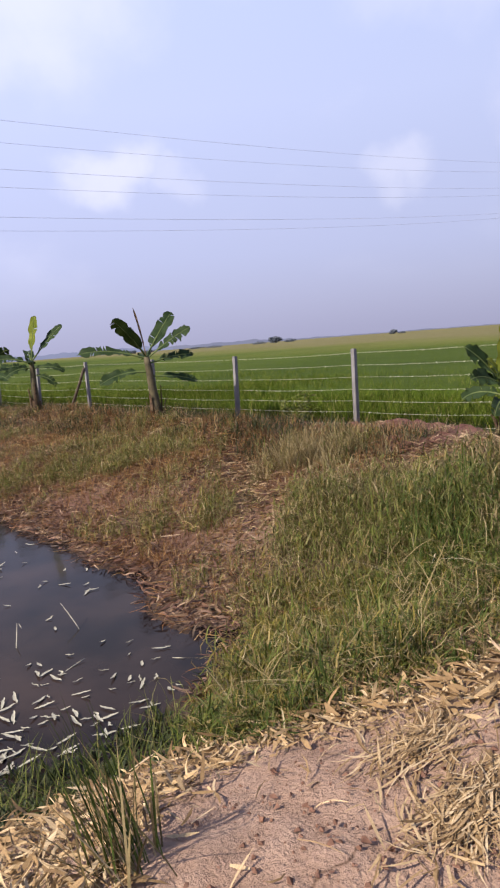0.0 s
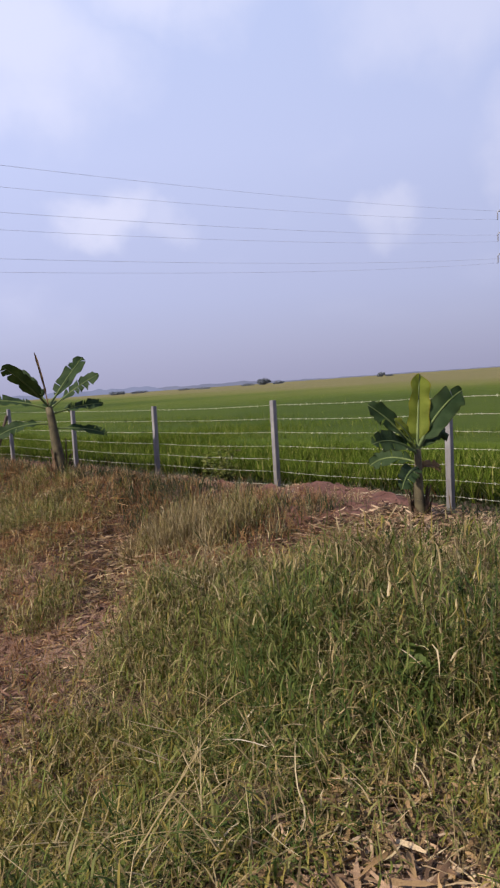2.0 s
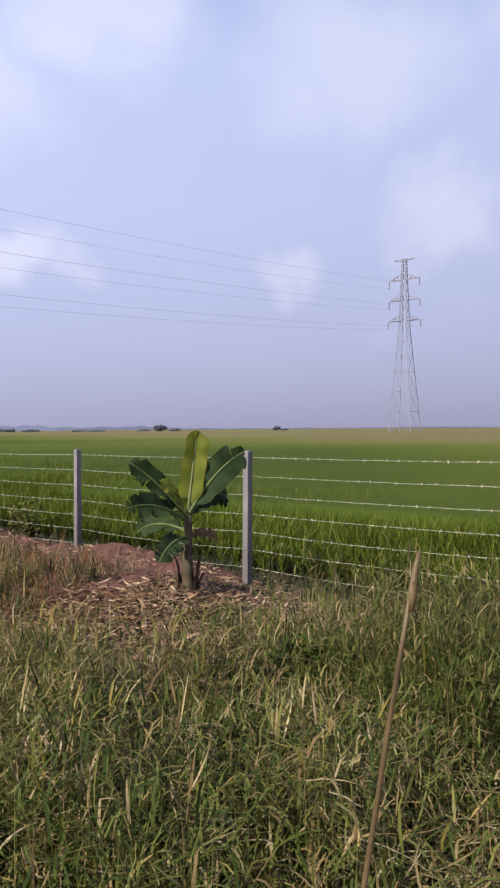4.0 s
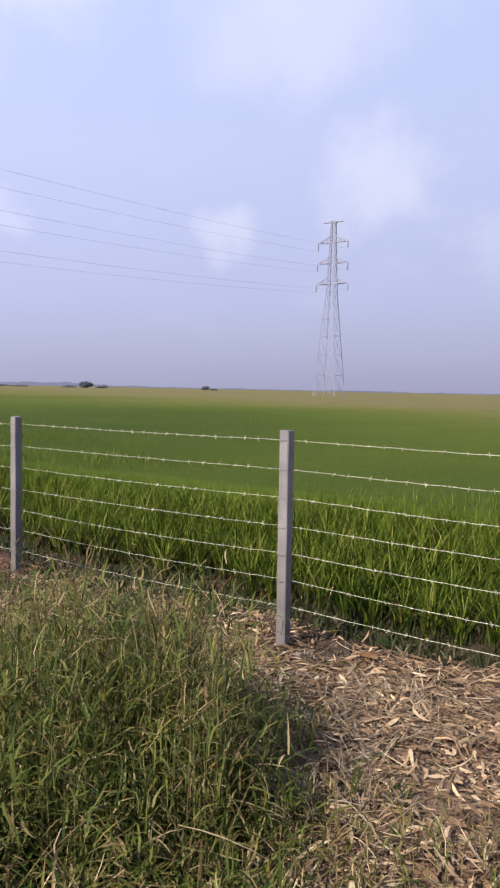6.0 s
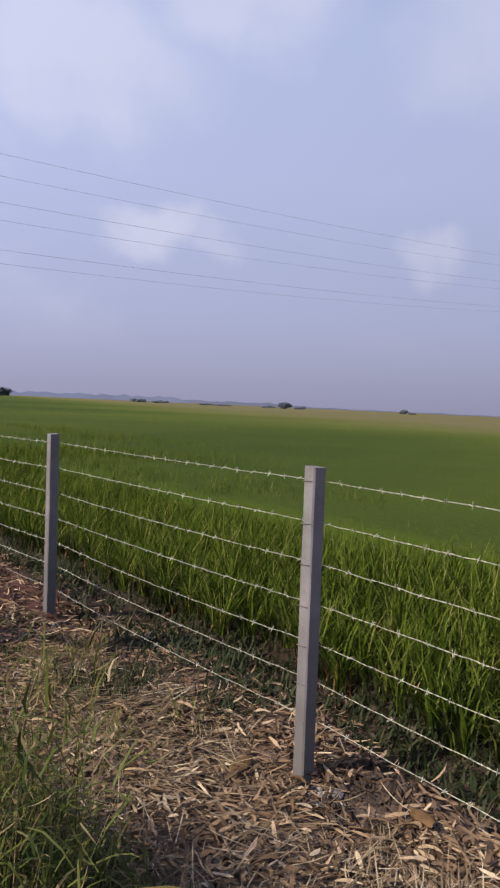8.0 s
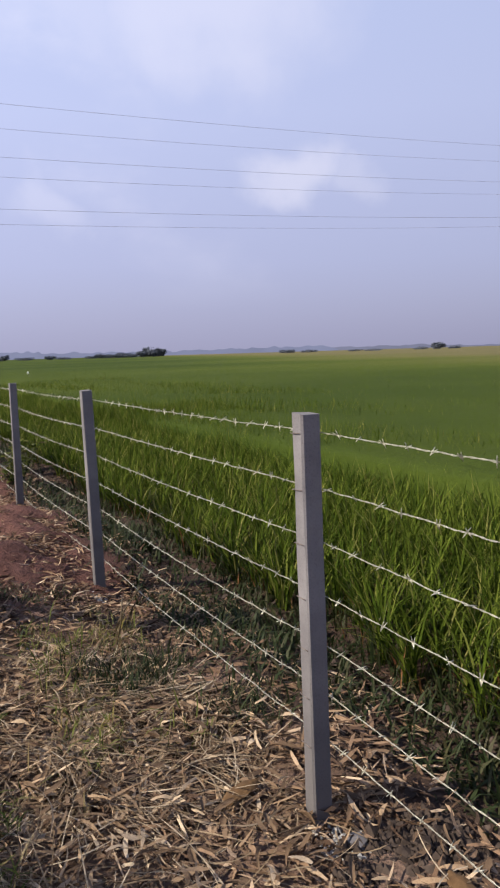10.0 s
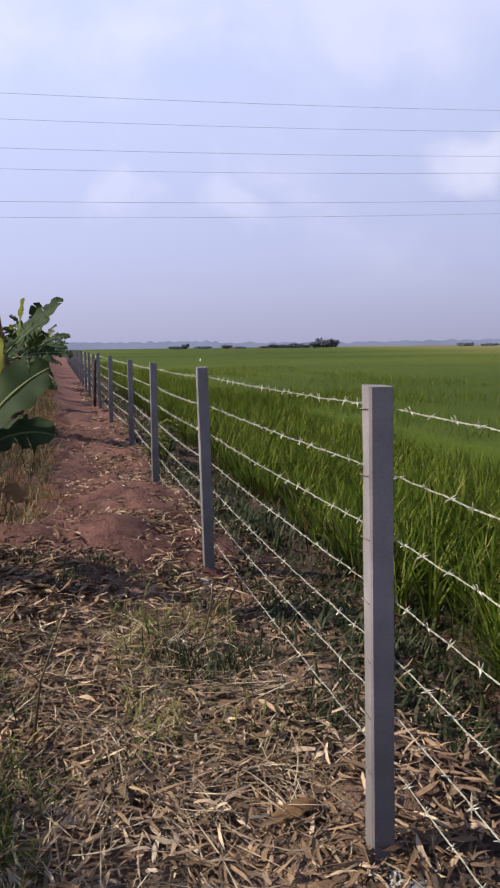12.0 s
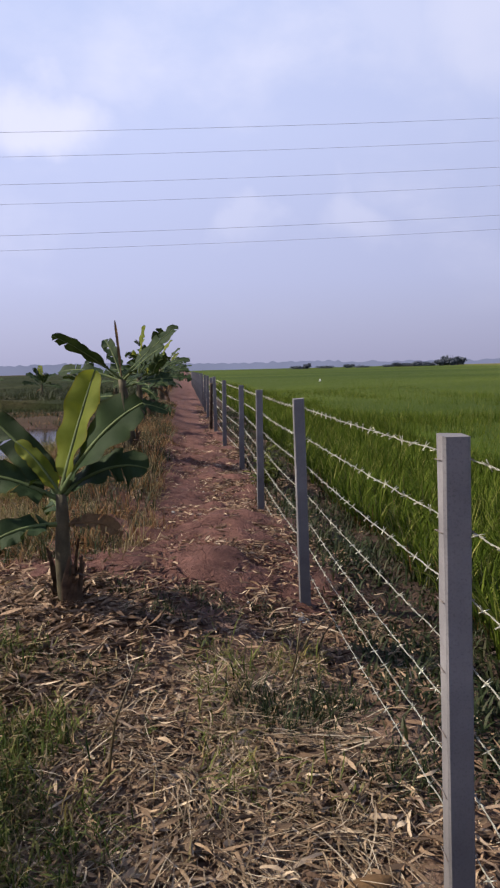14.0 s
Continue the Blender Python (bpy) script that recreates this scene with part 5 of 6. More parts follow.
    k = ~inside(TALL_GRASS, x, y) & inside([(-5.6, 0.6), (-1.2, 1.9), (-0.7, 0.9), (-0.9, -0.4), (-1.35, -1.0), (-2.4, -1.5), (-3.6, -1.6), (-4.4, -1.2), (-5.4, -0.1)], x + R.normal(0, 0.1, len(x)), y) & (R.uniform(size=len(x)) < 0.3)
    blades_on("edge_straw", x[k], y[k], 0.08, 0.30, 0.003, 0.006, 0, 40, -20, 50, STRAW, "thin dry straw at the edge of the grass", "grass")
    x, y = scatter(R, 5200, -5.9, -3.8, -1.0, 0.7)
    k = ~inside(TALL_GRASS, x, y) & (R.uniform(size=len(x)) < 0.8 * step(-5.7, -5.0, x) * clumped(x, y, 4.0, 29, 0.1, 1.0)) & (y > -0.9 - 0.3 * (x + 4.5))
    x, y = x[k], y[k]
    jointed_grass((("edge_grass", "sparse green grass among brown leaves"), ("edge_grass", "sparse yellowing grass among brown leaves"), ("edge_grass", "sparse straw among brown leaves")), x, y, R.uniform(0.06, 0.24, len(x)), 22, 0.3, 0.2, 4)
    # flattened stems lying through it
    x, y = scatter(R, 1300, -7.0, 0.0, -1.3, 4.6, TALL_GRASS, 0.1)
    k = (pond_distance(x, y) > 0.4) & (R.uniform(size=len(x)) > 0.6 * np.exp(-(((x + 1.85) / 0.9) ** 2 + ((y + 0.45) / 1.05) ** 2)))
    x, y = x[k], y[k]
    n = len(x)
    ob = strips("fallen_straw", feet(x, y, 0.10) + np.stack([np.zeros(n), np.zeros(n), R.uniform(0, 0.22, n)], 1), R.uniform(0, math.tau, n), R.uniform(0.2, 0.65, n), R.uniform(0.004, 0.009, n), np.radians(R.uniform(-8, 28, n)), np.radians(R.uniform(0, 40, n)), DRY_GRASS, 4)
    tagged(ob, "bent dry straws lying in the grass", "grass", kind="stuff")
    # a few thick bleached stalks among them
    x, y = scatter(R, 130, -6.0, -1.4, -1.6, 1.4, TALL_GRASS, 0.05)
    k = pond_distance(x, y) > 0.6
    x, y = x[k], y[k]
    n = len(x)
    ob = strips("bleached_stalk", feet(x, y, 0.12) + np.stack([np.zeros(n), np.zeros(n), R.uniform(0, 0.2, n)], 1), R.uniform(0, math.tau, n), R.uniform(0.12, 0.42, n), R.uniform(0.005, 0.010, n), np.radians(R.uniform(-15, 35, n)), np.radians(R.uniform(-15, 45, n)), STRAW, 5, swerve=R.normal(0, 0.25, n))
    tagged(ob, "thick bleached stalks fallen through the grass", "grass", kind="stuff")
    # russet growth on the pond bank
    x, y = R.uniform(-5.8, -1.9, 105000), R.uniform(2.2, 17, 105000)
    d = pond_distance(x, y)
    k = (d > 0.25) & (clumped(x, y, 2.5, 33, 0, 1) > R.uniform(-0.3, 0.75, len(x))) & ~inside(TALL_GRASS, x, y) & ((x < -2.9) | (y > 3.6)) & (R.uniform(size=len(x)) < 1 - 0.6 * step(9, 13, y))
    gul = (np.abs(x + 4.6 - (y - 3.0) * 0.75) < 0.3) & (R.uniform(size=len(x)) < 0.85)
    k &= ~(gul & (y < 6.0))
    x, y = x[k], y[k]
    gr = 0.5 * clumped(x, y, 1.9, 41, 0, 1) + 0.5 * clumped(x, y, 6.5, 42, 0, 1) > R.uniform(0.45, 0.95, len(x))
    blades_on("bank_grass", x[~gr], y[~gr], 0.06, 0.24, 0.003, 0.008, 5, 75, 0, 90, RUSSET_GRASS, "withered russet grass on the pond bank", "grass", segs=2)
    x, y = x[gr], y[gr]
    jointed_grass((("bank_grass", "green grass tufts on the pond bank"), ("bank_grass", "yellowing grass tufts on the pond bank"), ("bank_grass", "dry grass tufts on the pond bank")), x, y, R.uniform(0.06, 0.26, len(x)), 20, 0.25, 0.35, 4)
    # withered tufts at the head of the gully
    cx, cy = R.normal(-2.7, 0.3, 60), R.normal(4.1, 0.35, 60)
    i = R.randint(0, 60, 4200)
    x, y = cx[i] + R.normal(0, 0.05, 4200), cy[i] + R.normal(0, 0.05, 4200)
    blades_on("withered_tufts", x, y, 0.12, 0.42, 0.004, 0.008, 40, 88, 5, 80, DRY_GRASS, "withered straw-coloured tufts on the bank", "grass")
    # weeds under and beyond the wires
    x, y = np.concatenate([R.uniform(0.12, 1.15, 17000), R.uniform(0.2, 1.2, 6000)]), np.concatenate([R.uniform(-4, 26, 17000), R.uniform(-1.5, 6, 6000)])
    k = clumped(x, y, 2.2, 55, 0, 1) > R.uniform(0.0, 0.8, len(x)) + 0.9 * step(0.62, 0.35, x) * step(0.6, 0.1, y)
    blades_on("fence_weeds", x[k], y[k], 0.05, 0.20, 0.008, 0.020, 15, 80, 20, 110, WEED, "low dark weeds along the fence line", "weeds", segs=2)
    # dry growth between the plants and the path
    x, y = R.uniform(-2.9, -1.1, 42000), R.uniform(3.0, 24, 42000)
    k = (clumped(x, y, 3.0, 57, 0, 1) > R.uniform(-0.1, 0.8, len(x)) + 0.9 * step(-1.25, -0.9, x)) & ~inside(TALL_GRASS, x, y) & ((y > 3.4) | (x < -1.5))
    x, y = x[k], y[k]
    g = R.uniform(size=len(x)) < clumped(x, y, 1.6, 58, 0.1, 0.75)
    blades_on("bund_grass", x[~g], y[~g], 0.06, 0.28, 0.004, 0.010, 5, 80, 10, 100, RUSSET_GRASS, "dry brown grass along the top of the bund", "grass", segs=2)
    blades_on("bund_grass", x[g], y[g], 0.08, 0.34, 0.004, 0.011, 25, 85, 10, 100, WEED, "dark green grass along the top of the bund", "grass", segs=2)
    # shaggy tufts along the edge of the bund
    cx, cy = R.uniform(-1.95, -1.08, 150), R.uniform(3.1, 14, 150)
    i = R.randint(0, 150, 7500)
    x, y = cx[i] + R.normal(0, 0.06, 7500), cy[i] + R.normal(0, 0.07, 7500)
    tone = i % 3
    blades_on("bund_tufts", x[tone == 0], y[tone == 0], 0.08, 0.34, 0.004, 0.009, 20, 86, 10, 100, RUSSET_GRASS, "shaggy brown tufts on the edge of the bund", "grass", segs=2)
    blades_on("bund_tufts", x[tone == 1], y[tone == 1], 0.08, 0.32, 0.004, 0.010, 20, 86, 10, 100, WEED, "shaggy dark green tufts on the edge of the bund", "grass", segs=2)
    blades_on("bund_tufts", x[tone == 2], y[tone == 2], 0.08, 0.36, 0.003, 0.008, 20, 86, 10, 100, DRY_GRASS, "shaggy straw-coloured tufts on the edge of the bund", "grass", segs=2)
    # sparse tufts by the path
    cx, cy = np.array([-0.3, -0.12, -0.45, 0.05, -2.2, -2.3]), np.array([1.15, 1.3, 1.25, 0.7, 6.2, 7.4])
    i = R.randint(0, len(cx), 1500)
    x, y = cx[i] + R.normal(0, 0.1, 1500), cy[i] + R.normal(0, 0.1, 1500)
    blades_on("path_weeds", x, y, 0.06, 0.2, 0.004, 0.010, 20, 85, 10, 80, WEED, "small weed tufts beside the dirt path", "weeds", segs=2)
    # grass beyond the pond
    x, y = R.uniform(-26, -2.3, 26000), R.uniform(32.5, 58, 26000)
    blades_on("far_grass", x, y, 0.3, 0.7, 0.02, 0.05, 50, 88, 5, 70, WEED, "rough green grass beyond the pond", "grass", clumped(x, y, 0.5, 61, 0.4, 1.2), 2)
    x, y = R.uniform(-18, -2.4, 30000), R.uniform(23.5, 37, 30000)
    k = (pond_distance(x, y) > 0.2) & (clumped(x, y, 1.2, 63, 0, 1) > R.uniform(0.1, 0.9, len(x)))
    g = R.uniform(size=len(x)) < 0.72
    blades_on("flats_growth", x[k & g], y[k & g], 0.1, 0.35, 0.015, 0.035, 10, 80, 10, 90, WEED, "low dark weeds on the mud flats", "weeds", segs=2)
    blades_on("flats_growth", x[k & ~g], y[k & ~g], 0.1, 0.3, 0.012, 0.03, 5, 70, 10, 90, RUSSET_GRASS, "dead brown growth on the mud flats", "grass", segs=2)
    # swathes of flattened straw by the path
    cx, cy = R.uniform(-2.0, -0.2, 110), R.uniform(-1.5, 1.6, 110)
    way = R.uniform(0, math.pi, 110)
    i = R.randint(0, 110, 3000)
    t, u = R.normal(0, 0.13, 3000), R.normal(0, 0.05, 3000)
    x, y = cx[i] + t * np.cos(way[i]) - u * np.sin(way[i]), cy[i] + t * np.sin(way[i]) + u * np.cos(way[i])
    n = len(x)
    ob = strips("straw_swathe", feet(x, y, 0.012) + np.stack([np.zeros(n), np.zeros(n), np.abs(R.normal(0, 0.022, n))], 1), way[i] + R.normal(0, 0.22, n) + math.pi * R.randint(0, 2, n), R.uniform(0.08, 0.3, n), R.uniform(0.003, 0.0065, n), np.radians(R.normal(3, 7, n)), np.radians(R.normal(5, 12, n)), STRAW, 4, swerve=R.normal(0, 0.35, n))
    tagged(ob, "pale flattened straw lying in swathes by the path", "straw", kind="stuff")


def litter(name, x, y, L0, L1, w0, w1, material, label, lift=0.05, category="leaves"):
    bare = np.hypot((x - 0.16) / 0.3, (y + 0.36) / 0.2) < R.uniform(0.6, 1.1, len(x))      # dug soil by a post
    x, y = x[~bare], y[~bare]
    n = len(x)
    ob = strips(name, feet(x, y, 0.004) + np.stack([np.zeros(n), np.zeros(n), np.abs(R.normal(0, lift * 0.5, n))], 1), R.uniform(0, math.tau, n), R.uniform(L0, L1, n), R.uniform(w0, w1, n),
                np.radians(R.uniform(-5, 20, n)), np.radians(R.uniform(-25, 60, n)), material, 5 if lift > 0.045 else 3, 0.15, True, rng=R, belly=0.4)
    return tagged(ob, label, category, kind="stuff")


def dry_leaf_mesh(seed):
    """One dry leaf, a metre long and a metre wide before scaling, creased along its rib and curled."""
    r = random.Random(seed)
    n, rows = 7, []
    bm = bmesh.new()
    bend, twist, crease, side = r.uniform(-0.35, 0.45), r.uniform(-2.2, 2.2), r.uniform(0.2, 1.2), r.uniform(-0.25, 0.25)
    blunt = r.choice((0.04, 0.04, 0.25, 0.4))          # some are torn short
    for k in range(n + 1):
        t = k / n
        hw = 0.5 * math.sin(math.pi * min(0.98, max(blunt, 0.05 + 0.9 * t))) ** 0.55 * r.uniform(0.75, 1.08)
        a = twist * (t - 0.4)
        row = []
        for s in (-1, 0, 1):
            row.append(bm.verts.new((t - 0.5, s * hw * math.cos(a) + side * math.sin(t * 3) * 2, bend * 0.35 * (1 - (2 * t - 1) ** 2) + (s * math.sin(a) + abs(s) * crease) * hw * 0.18)))
        rows.append(row)
    for k in range(n):
        for j in range(2):
            bm.faces.new((rows[k][j], rows[k + 1][j], rows[k + 1][j + 1], rows[k][j + 1]))
    return bm


def loose_leaves(parent, material, count, area, l0, l1, w0, w1, seed):
    """The uppermost leaves of a litter, each a piece of its own."""
    r = random.Random(seed)
    kinds = [part("dry_leaf", dry_leaf_mesh(seed * 10 + k), material, parent) for k in range(9)]
    for k in range(count):
        x, y = r.uniform(*area[:2]), r.uniform(*area[2:])
        while not inside(LITTER_BUND if area[1] < -4 else LITTER_FENCE, np.array([x]), np.array([y]))[0]:
            x, y = r.uniform(*area[:2]), r.uniform(*area[2:])
        L, w = r.uniform(l0, l1), r.uniform(w0, w1)
        if k < 9:
            ob = kinds[k]
        else:
            ob = new("dry_leaf", kinds[k % 9].data)
            ob.parent = parent
        ob.matrix_basis = pose(x, y, float(ground_z(x, y)) + r.uniform(0.02, 0.06), r.uniform(-28, 28), r.uniform(-14, 14), r.uniform(0, 360)) @ Matrix.Diagonal((L, w, L, 1))


def build_litter():
    x, y = scatter(R, 40000, -3.9, 1.0, -3.8, 2.0, LITTER_FENCE, 0.16)
    ex, ey = scatter(R, 2600, -5.5, 0.4, -4.2, -1.0, LITTER_FENCE, 0.6)
    x, y = np.concatenate([x, ex]), np.concatenate([y, ey])
    k = (x < 0.36 + 0.10 * np.sin(y * 3) - 0.38 * step(-0.3, 0.4, y)) & (R.uniform(size=len(x)) < clumped(x, y, 2.0, 71, 0.5, 1.0))
    x, y = x[k], y[k]
    k = np.ones(len(x), bool)
    q = R.uniform(size=int(k.sum())) < 0.42
    near = litter("leaf_litter", x[k][q], y[k][q], 0.045, 0.14, 0.007, 0.023, DRY_LEAF, "thick litter of dry tan bamboo leaves by the fence", 0.05)
    litter("leaf_scraps", x[k][~q], y[k][~q], 0.025, 0.09, 0.006, 0.020, BROWN_LEAF, "broken brown scraps of dry leaves by the fence", 0.03)
    loose_leaves(near, DRY_LEAF, 280, (-1.7, 0.4, -1.2, 0.75), 0.07, 0.14, 0.012, 0.026, 301)
    k = R.uniform(size=len(x)) < 0.3
    litter("straw_litter", x[k], y[k], 0.08, 0.28, 0.003, 0.007, STRAW, "loose straw strewn over the leaves", 0.05)
    k = R.uniform(size=len(x)) < 0.4
    litter("brown_leaf_litter", x[k], y[k], 0.04, 0.13, 0.009, 0.026, BROWN_LEAF, "brown decaying leaves under the pale ones", 0.02)
    x, y = scatter(R, 30000, -2.8, 0.8, -0.4, 2.8, LITTER_MID, 0.2)
    soil_shadow = np.exp(-(((x + 0.7) / 0.75) ** 2 + ((y - 1.95) / 0.26) ** 2))
    k = (R.uniform(size=len(x)) > 0.85 * soil_shadow) & (R.uniform(size=len(x)) < clumped(x, y, 3.0, 73, 0.25, 1.0) * (1 - 0.8 * step(-0.4, 0.02, x) * step(0.5, 1.1, y))) & ~inside(TALL_GRASS, x, y)
    x, y = x[k], y[k]
    k = R.uniform(size=len(x)) < 0.5
    litter("leaf_litter", x[k], y[k], 0.06, 0.20, 0.005, 0.016, DRY_LEAF, "thin dry straw and leaves trodden into the soil", 0.025)
    litter("brown_leaf_litter", x[~k], y[~k], 0.03, 0.14, 0.005, 0.018, BROWN_LEAF, "brown decaying leaves around the path", 0.02)
    x, y = scatter(R, 36000, -8.9, -4.0, -1.8, 1.4, LITTER_BUND, 0.08)
    k = (pond_distance(x, y) > 0.2 + 0.72 * step(-6.6, -7.1, x) + R.normal(0, 0.06, len(x))) & (R.uniform(size=len(x)) < (1 - 0.9 * step(-5.0, -4.4, x)) * (1 - 0.45 * step(-6.5, -5.7, x)))
    kb = (R.uniform(size=len(x)) < 0.55 * step(-6.6, -5.4, x))
    litter("brown_leaf_litter", x[kb], y[kb], 0.05, 0.2, 0.010, 0.026, BROWN_LEAF, "brown leaves among the edge of the grass", 0.03)
    q = R.uniform(size=int(k.sum())) < 0.25
    bund = litter("leaf_litter", x[k][q], y[k][q], 0.05, 0.17, 0.007, 0.025, YELLOW_LEAF, "deep litter of broad dry yellow leaves on the pond bank", 0.05)
    litter("leaf_scraps", x[k][~q], y[k][~q], 0.02, 0.12, 0.004, 0.016, YELLOW_LEAF, "broken scraps of dry yellow leaves on the pond bank", 0.03)
    loose_leaves(bund, YELLOW_LEAF, 240, (-6.9, -4.7, -0.5, 0.5), 0.08, 0.17, 0.015, 0.030, 302)
    x, y = scatter(R, 150, -8.6, -6.2, -1.4, 0.4, BARE_CLAY, 0.1)
    litter("scattered_leaves", x, y, 0.06, 0.2, 0.006, 0.018, YELLOW_LEAF, "a few dry leaves scattered on bare clay", 0.02)
    # two low drifts of shredded straw on the clay
    for n, px, py, sx, sy in ((420, -6.93, -0.32, 0.11, 0.08), (520, -7.2, -0.70, 0.15, 0.075)):
        x, y = R.normal(px, sx, n), R.normal(py, sy, n)
        up = 0.012 + np.abs(R.normal(0, 0.022, n)) * np.exp(-((x - px) / 0.18) ** 2 - ((y - py) / 0.12) ** 2)
        ob = strips("leaf_pile", feet(x, y, 0.0) + np.stack([np.zeros(n), np.zeros(n), up], 1), math.pi * R.randint(0, 2, n) + R.normal(0.25, 0.45, n), R.uniform(0.06, 0.22, n), R.uniform(0.003, 0.011, n), np.radians(R.normal(1, 5, n)), np.radians(R.normal(3, 9, n)), YELLOW_LEAF, 5, swerve=R.normal(0, 0.7, n))
        tagged(ob, "low drift of shredded pale straw on the clay", "straw", kind="stuff")
    # wet leaves and stalks along the waterline
    x, y = R.uniform(-6.7, -4.2, 15000), R.uniform(0.8, 9, 15000)
    d = pond_distance(x, y)
    k = (d > -0.03) & (d < R.uniform(0.2, 1.15, len(x)))
    q = k & (R.uniform(size=len(x)) < 0.72)
    litter("shore_debris", x[q], y[q], 0.04, 0.17, 0.008, 0.024, WET_LEAF, "dark wet leaves heaped along the waterline", 0.06)
    q = k & ~q
    litter("shore_stalks", x[q], y[q], 0.08, 0.26, 0.004, 0.009, RUSSET_GRASS, "rusty stalks tangled along the waterline", 0.08)
    # leaves mixed into the soil by the posts
    x, y = R.uniform(-0.75, 0.5, 9000), R.uniform(1.9, 12, 9000)
    k = R.uniform(size=len(x)) < step(-0.8, -0.05, x) * clumped(x, y, 3.2, 85, 0.15, 1.0)
    q = R.uniform(size=len(x)) < 0.14
    litter("post_leaves", x[k & ~q], y[k & ~q], 0.03, 0.13, 0.006, 0.020, BROWN_LEAF, "brown leaves mixed into the soil by the posts", 0.03)
    litter("post_leaves", x[k & q], y[k & q], 0.04, 0.12, 0.006, 0.018, DRY_LEAF, "pale curled leaves on the soil by the posts", 0.03)
    # rotted leaves and dark tufts in the band across the path
    x, y = R.normal(-0.95, 0.5, 1500), R.normal(2.35, 0.26, 1500)
    litter("rotted_leaves", x[:1000], y[:1000], 0.03, 0.13, 0.006, 0.02, WET_LEAF, "dark rotted leaves in a band across the path", 0.035)
    litter("rotted_leaves", x[1000:1260], y[1000:1260], 0.05, 0.16, 0.006, 0.016, DRY_LEAF, "pale leaves lying on the rotted ones", 0.04)
    cx, cy = R.normal(-0.95, 0.42, 26), R.normal(2.4, 0.2, 26)
    i = R.randint(0, 26, 1300)
    blades_on("band_tufts", cx[i] + R.normal(0, 0.045, 1300), cy[i] + R.normal(0, 0.04, 1300), 0.05, 0.15, 0.004, 0.009, 15, 80, 10, 90, WEED, "dark withered tufts beside the rotted leaves", "weeds", segs=2)
    # soil patch and path
    x, y = R.uniform(-2.9, 0.6, 20000), R.uniform(1.2, 7.5, 20000)
    k = (clumped(x, y, 2.6, 81, 0, 1) > R.uniform(0.2, 1.0, len(x))) & ~((x > -1.15) & (x < -0.5) & (y > 2.6)) & ~inside(TALL_GRASS, x, y)
    litter("trodden_leaves", x[k], y[k], 0.04, 0.15, 0.008, 0.022, BROWN_LEAF, "brown trodden leaves and twigs on the soil", 0.015)
    x, y = R.normal(-2.0, 0.55, 9000), R.normal(1.95, 0.5, 9000)
    k = ~inside(TALL_GRASS, x, y)
    litter("brown_leaf_litter", x[k], y[k], 0.05, 0.17, 0.009, 0.026, BROWN_LEAF, "dead leaves heaped round the foot of the banana plant", 0.04)
    x, y = R.uniform(-2.6, 0.6, 9000), R.uniform(7, 26, 9000)
    k = (x < -1.3) | (x > -0.35)
    litter("path_leaves", x[k], y[k], 0.06, 0.18, 0.010, 0.028, BROWN_LEAF, "dead leaves along the edges of the path", 0.02)
    # scraps on the path itself
    x, y = R.uniform(-1.5, 0.0, 2600), R.uniform(2.2, 13, 2600)
    litter("path_scraps", x, y, 0.03, 0.10, 0.008, 0.022, DRY_LEAF, "scraps of dry leaf trodden into the path", 0.012)
    # under and beyond the wires
    x, y = R.uniform(0.05, 1.1, 4000), R.uniform(-3, 14, 4000)
    k = clumped(x, y, 3.0, 83, 0, 1) > R.uniform(0.2, 1.0, len(x))
    litter("verge_leaves", x[k], y[k], 0.04, 0.15, 0.007, 0.02, BROWN_LEAF, "dead brown leaves on the dark verge", 0.02)
    x, y = R.uniform(0.05, 0.62, 5000), R.uniform(-3, 2.0, 5000)
    k = R.uniform(size=len(x)) < step(0.7, 0.25, x) * clumped(x, y, 3.5, 87, 0.2, 0.9) * (1 - 0.7 * step(0.2, 1.0, y))
    litter("verge_leaves", x[k], y[k], 0.05, 0.16, 0.008, 0.024, BROWN_LEAF, "brown leaves blown under the wires", 0.04)
    # bank
    x, y = R.uniform(-6.0, -2.2, 22000), R.uniform(2.0, 14, 22000)
    d = pond_distance(x, y)
    k = (d > 0.1) & (clumped(x, y, 1.8, 91, 0, 1) > R.uniform(0.2, 0.95, len(x))) & ~inside(TALL_GRASS, x, y)
    litter("bank_leaves", x[k], y[k], 0.07, 0.26, 0.008, 0.022, BROWN_LEAF, "brown fallen leaves on the red bank", 0.04)
    x, y = R.uniform(-5.9, -2.0, 16000), R.uniform(2.2, 11, 16000)
    k = (pond_distance(x, y) > 0.15) & ~inside(TALL_GRASS, x, y)
    q = k & (R.uniform(size=len(x)) < 0.5)
    litter("bank_debris", x[q], y[q], 0.05, 0.16, 0.008, 0.022, WET_LEAF, "dark broken leaves and stalks on the bank", 0.05)
    k = k & ~q & (pond_distance(x, y) > 0.85)
    q = k & (R.uniform(size=len(x)) < 0.3)
    litter("bank_straw", x[k & ~q], y[k & ~q], 0.10, 0.32, 0.004, 0.010, RUSSET_GRASS, "long rusty dead stalks tangled on the bank", 0.12)
    litter("bank_straw", x[q], y[q], 0.10, 0.34, 0.004, 0.010, DRY_GRASS, "pale dead stalks tangled on the bank", 0.12)
    x, y = R.uniform(-6.2, -2.6, 4200), R.uniform(1.9, 5.4, 4200)
    k = (np.abs(x + 4.6 - (y - 3.0) * 0.75) < R.uniform(0.1, 0.42, len(x))) & (pond_distance(x, y) > 0.1)
    litter("gully_leaves", x[k], y[k], 0.06, 0.17, 0.010, 0.026, YELLOW_LEAF, "bleached leaves washed into the gully", 0.03)


build_rice()
build_grass()
build_litter()

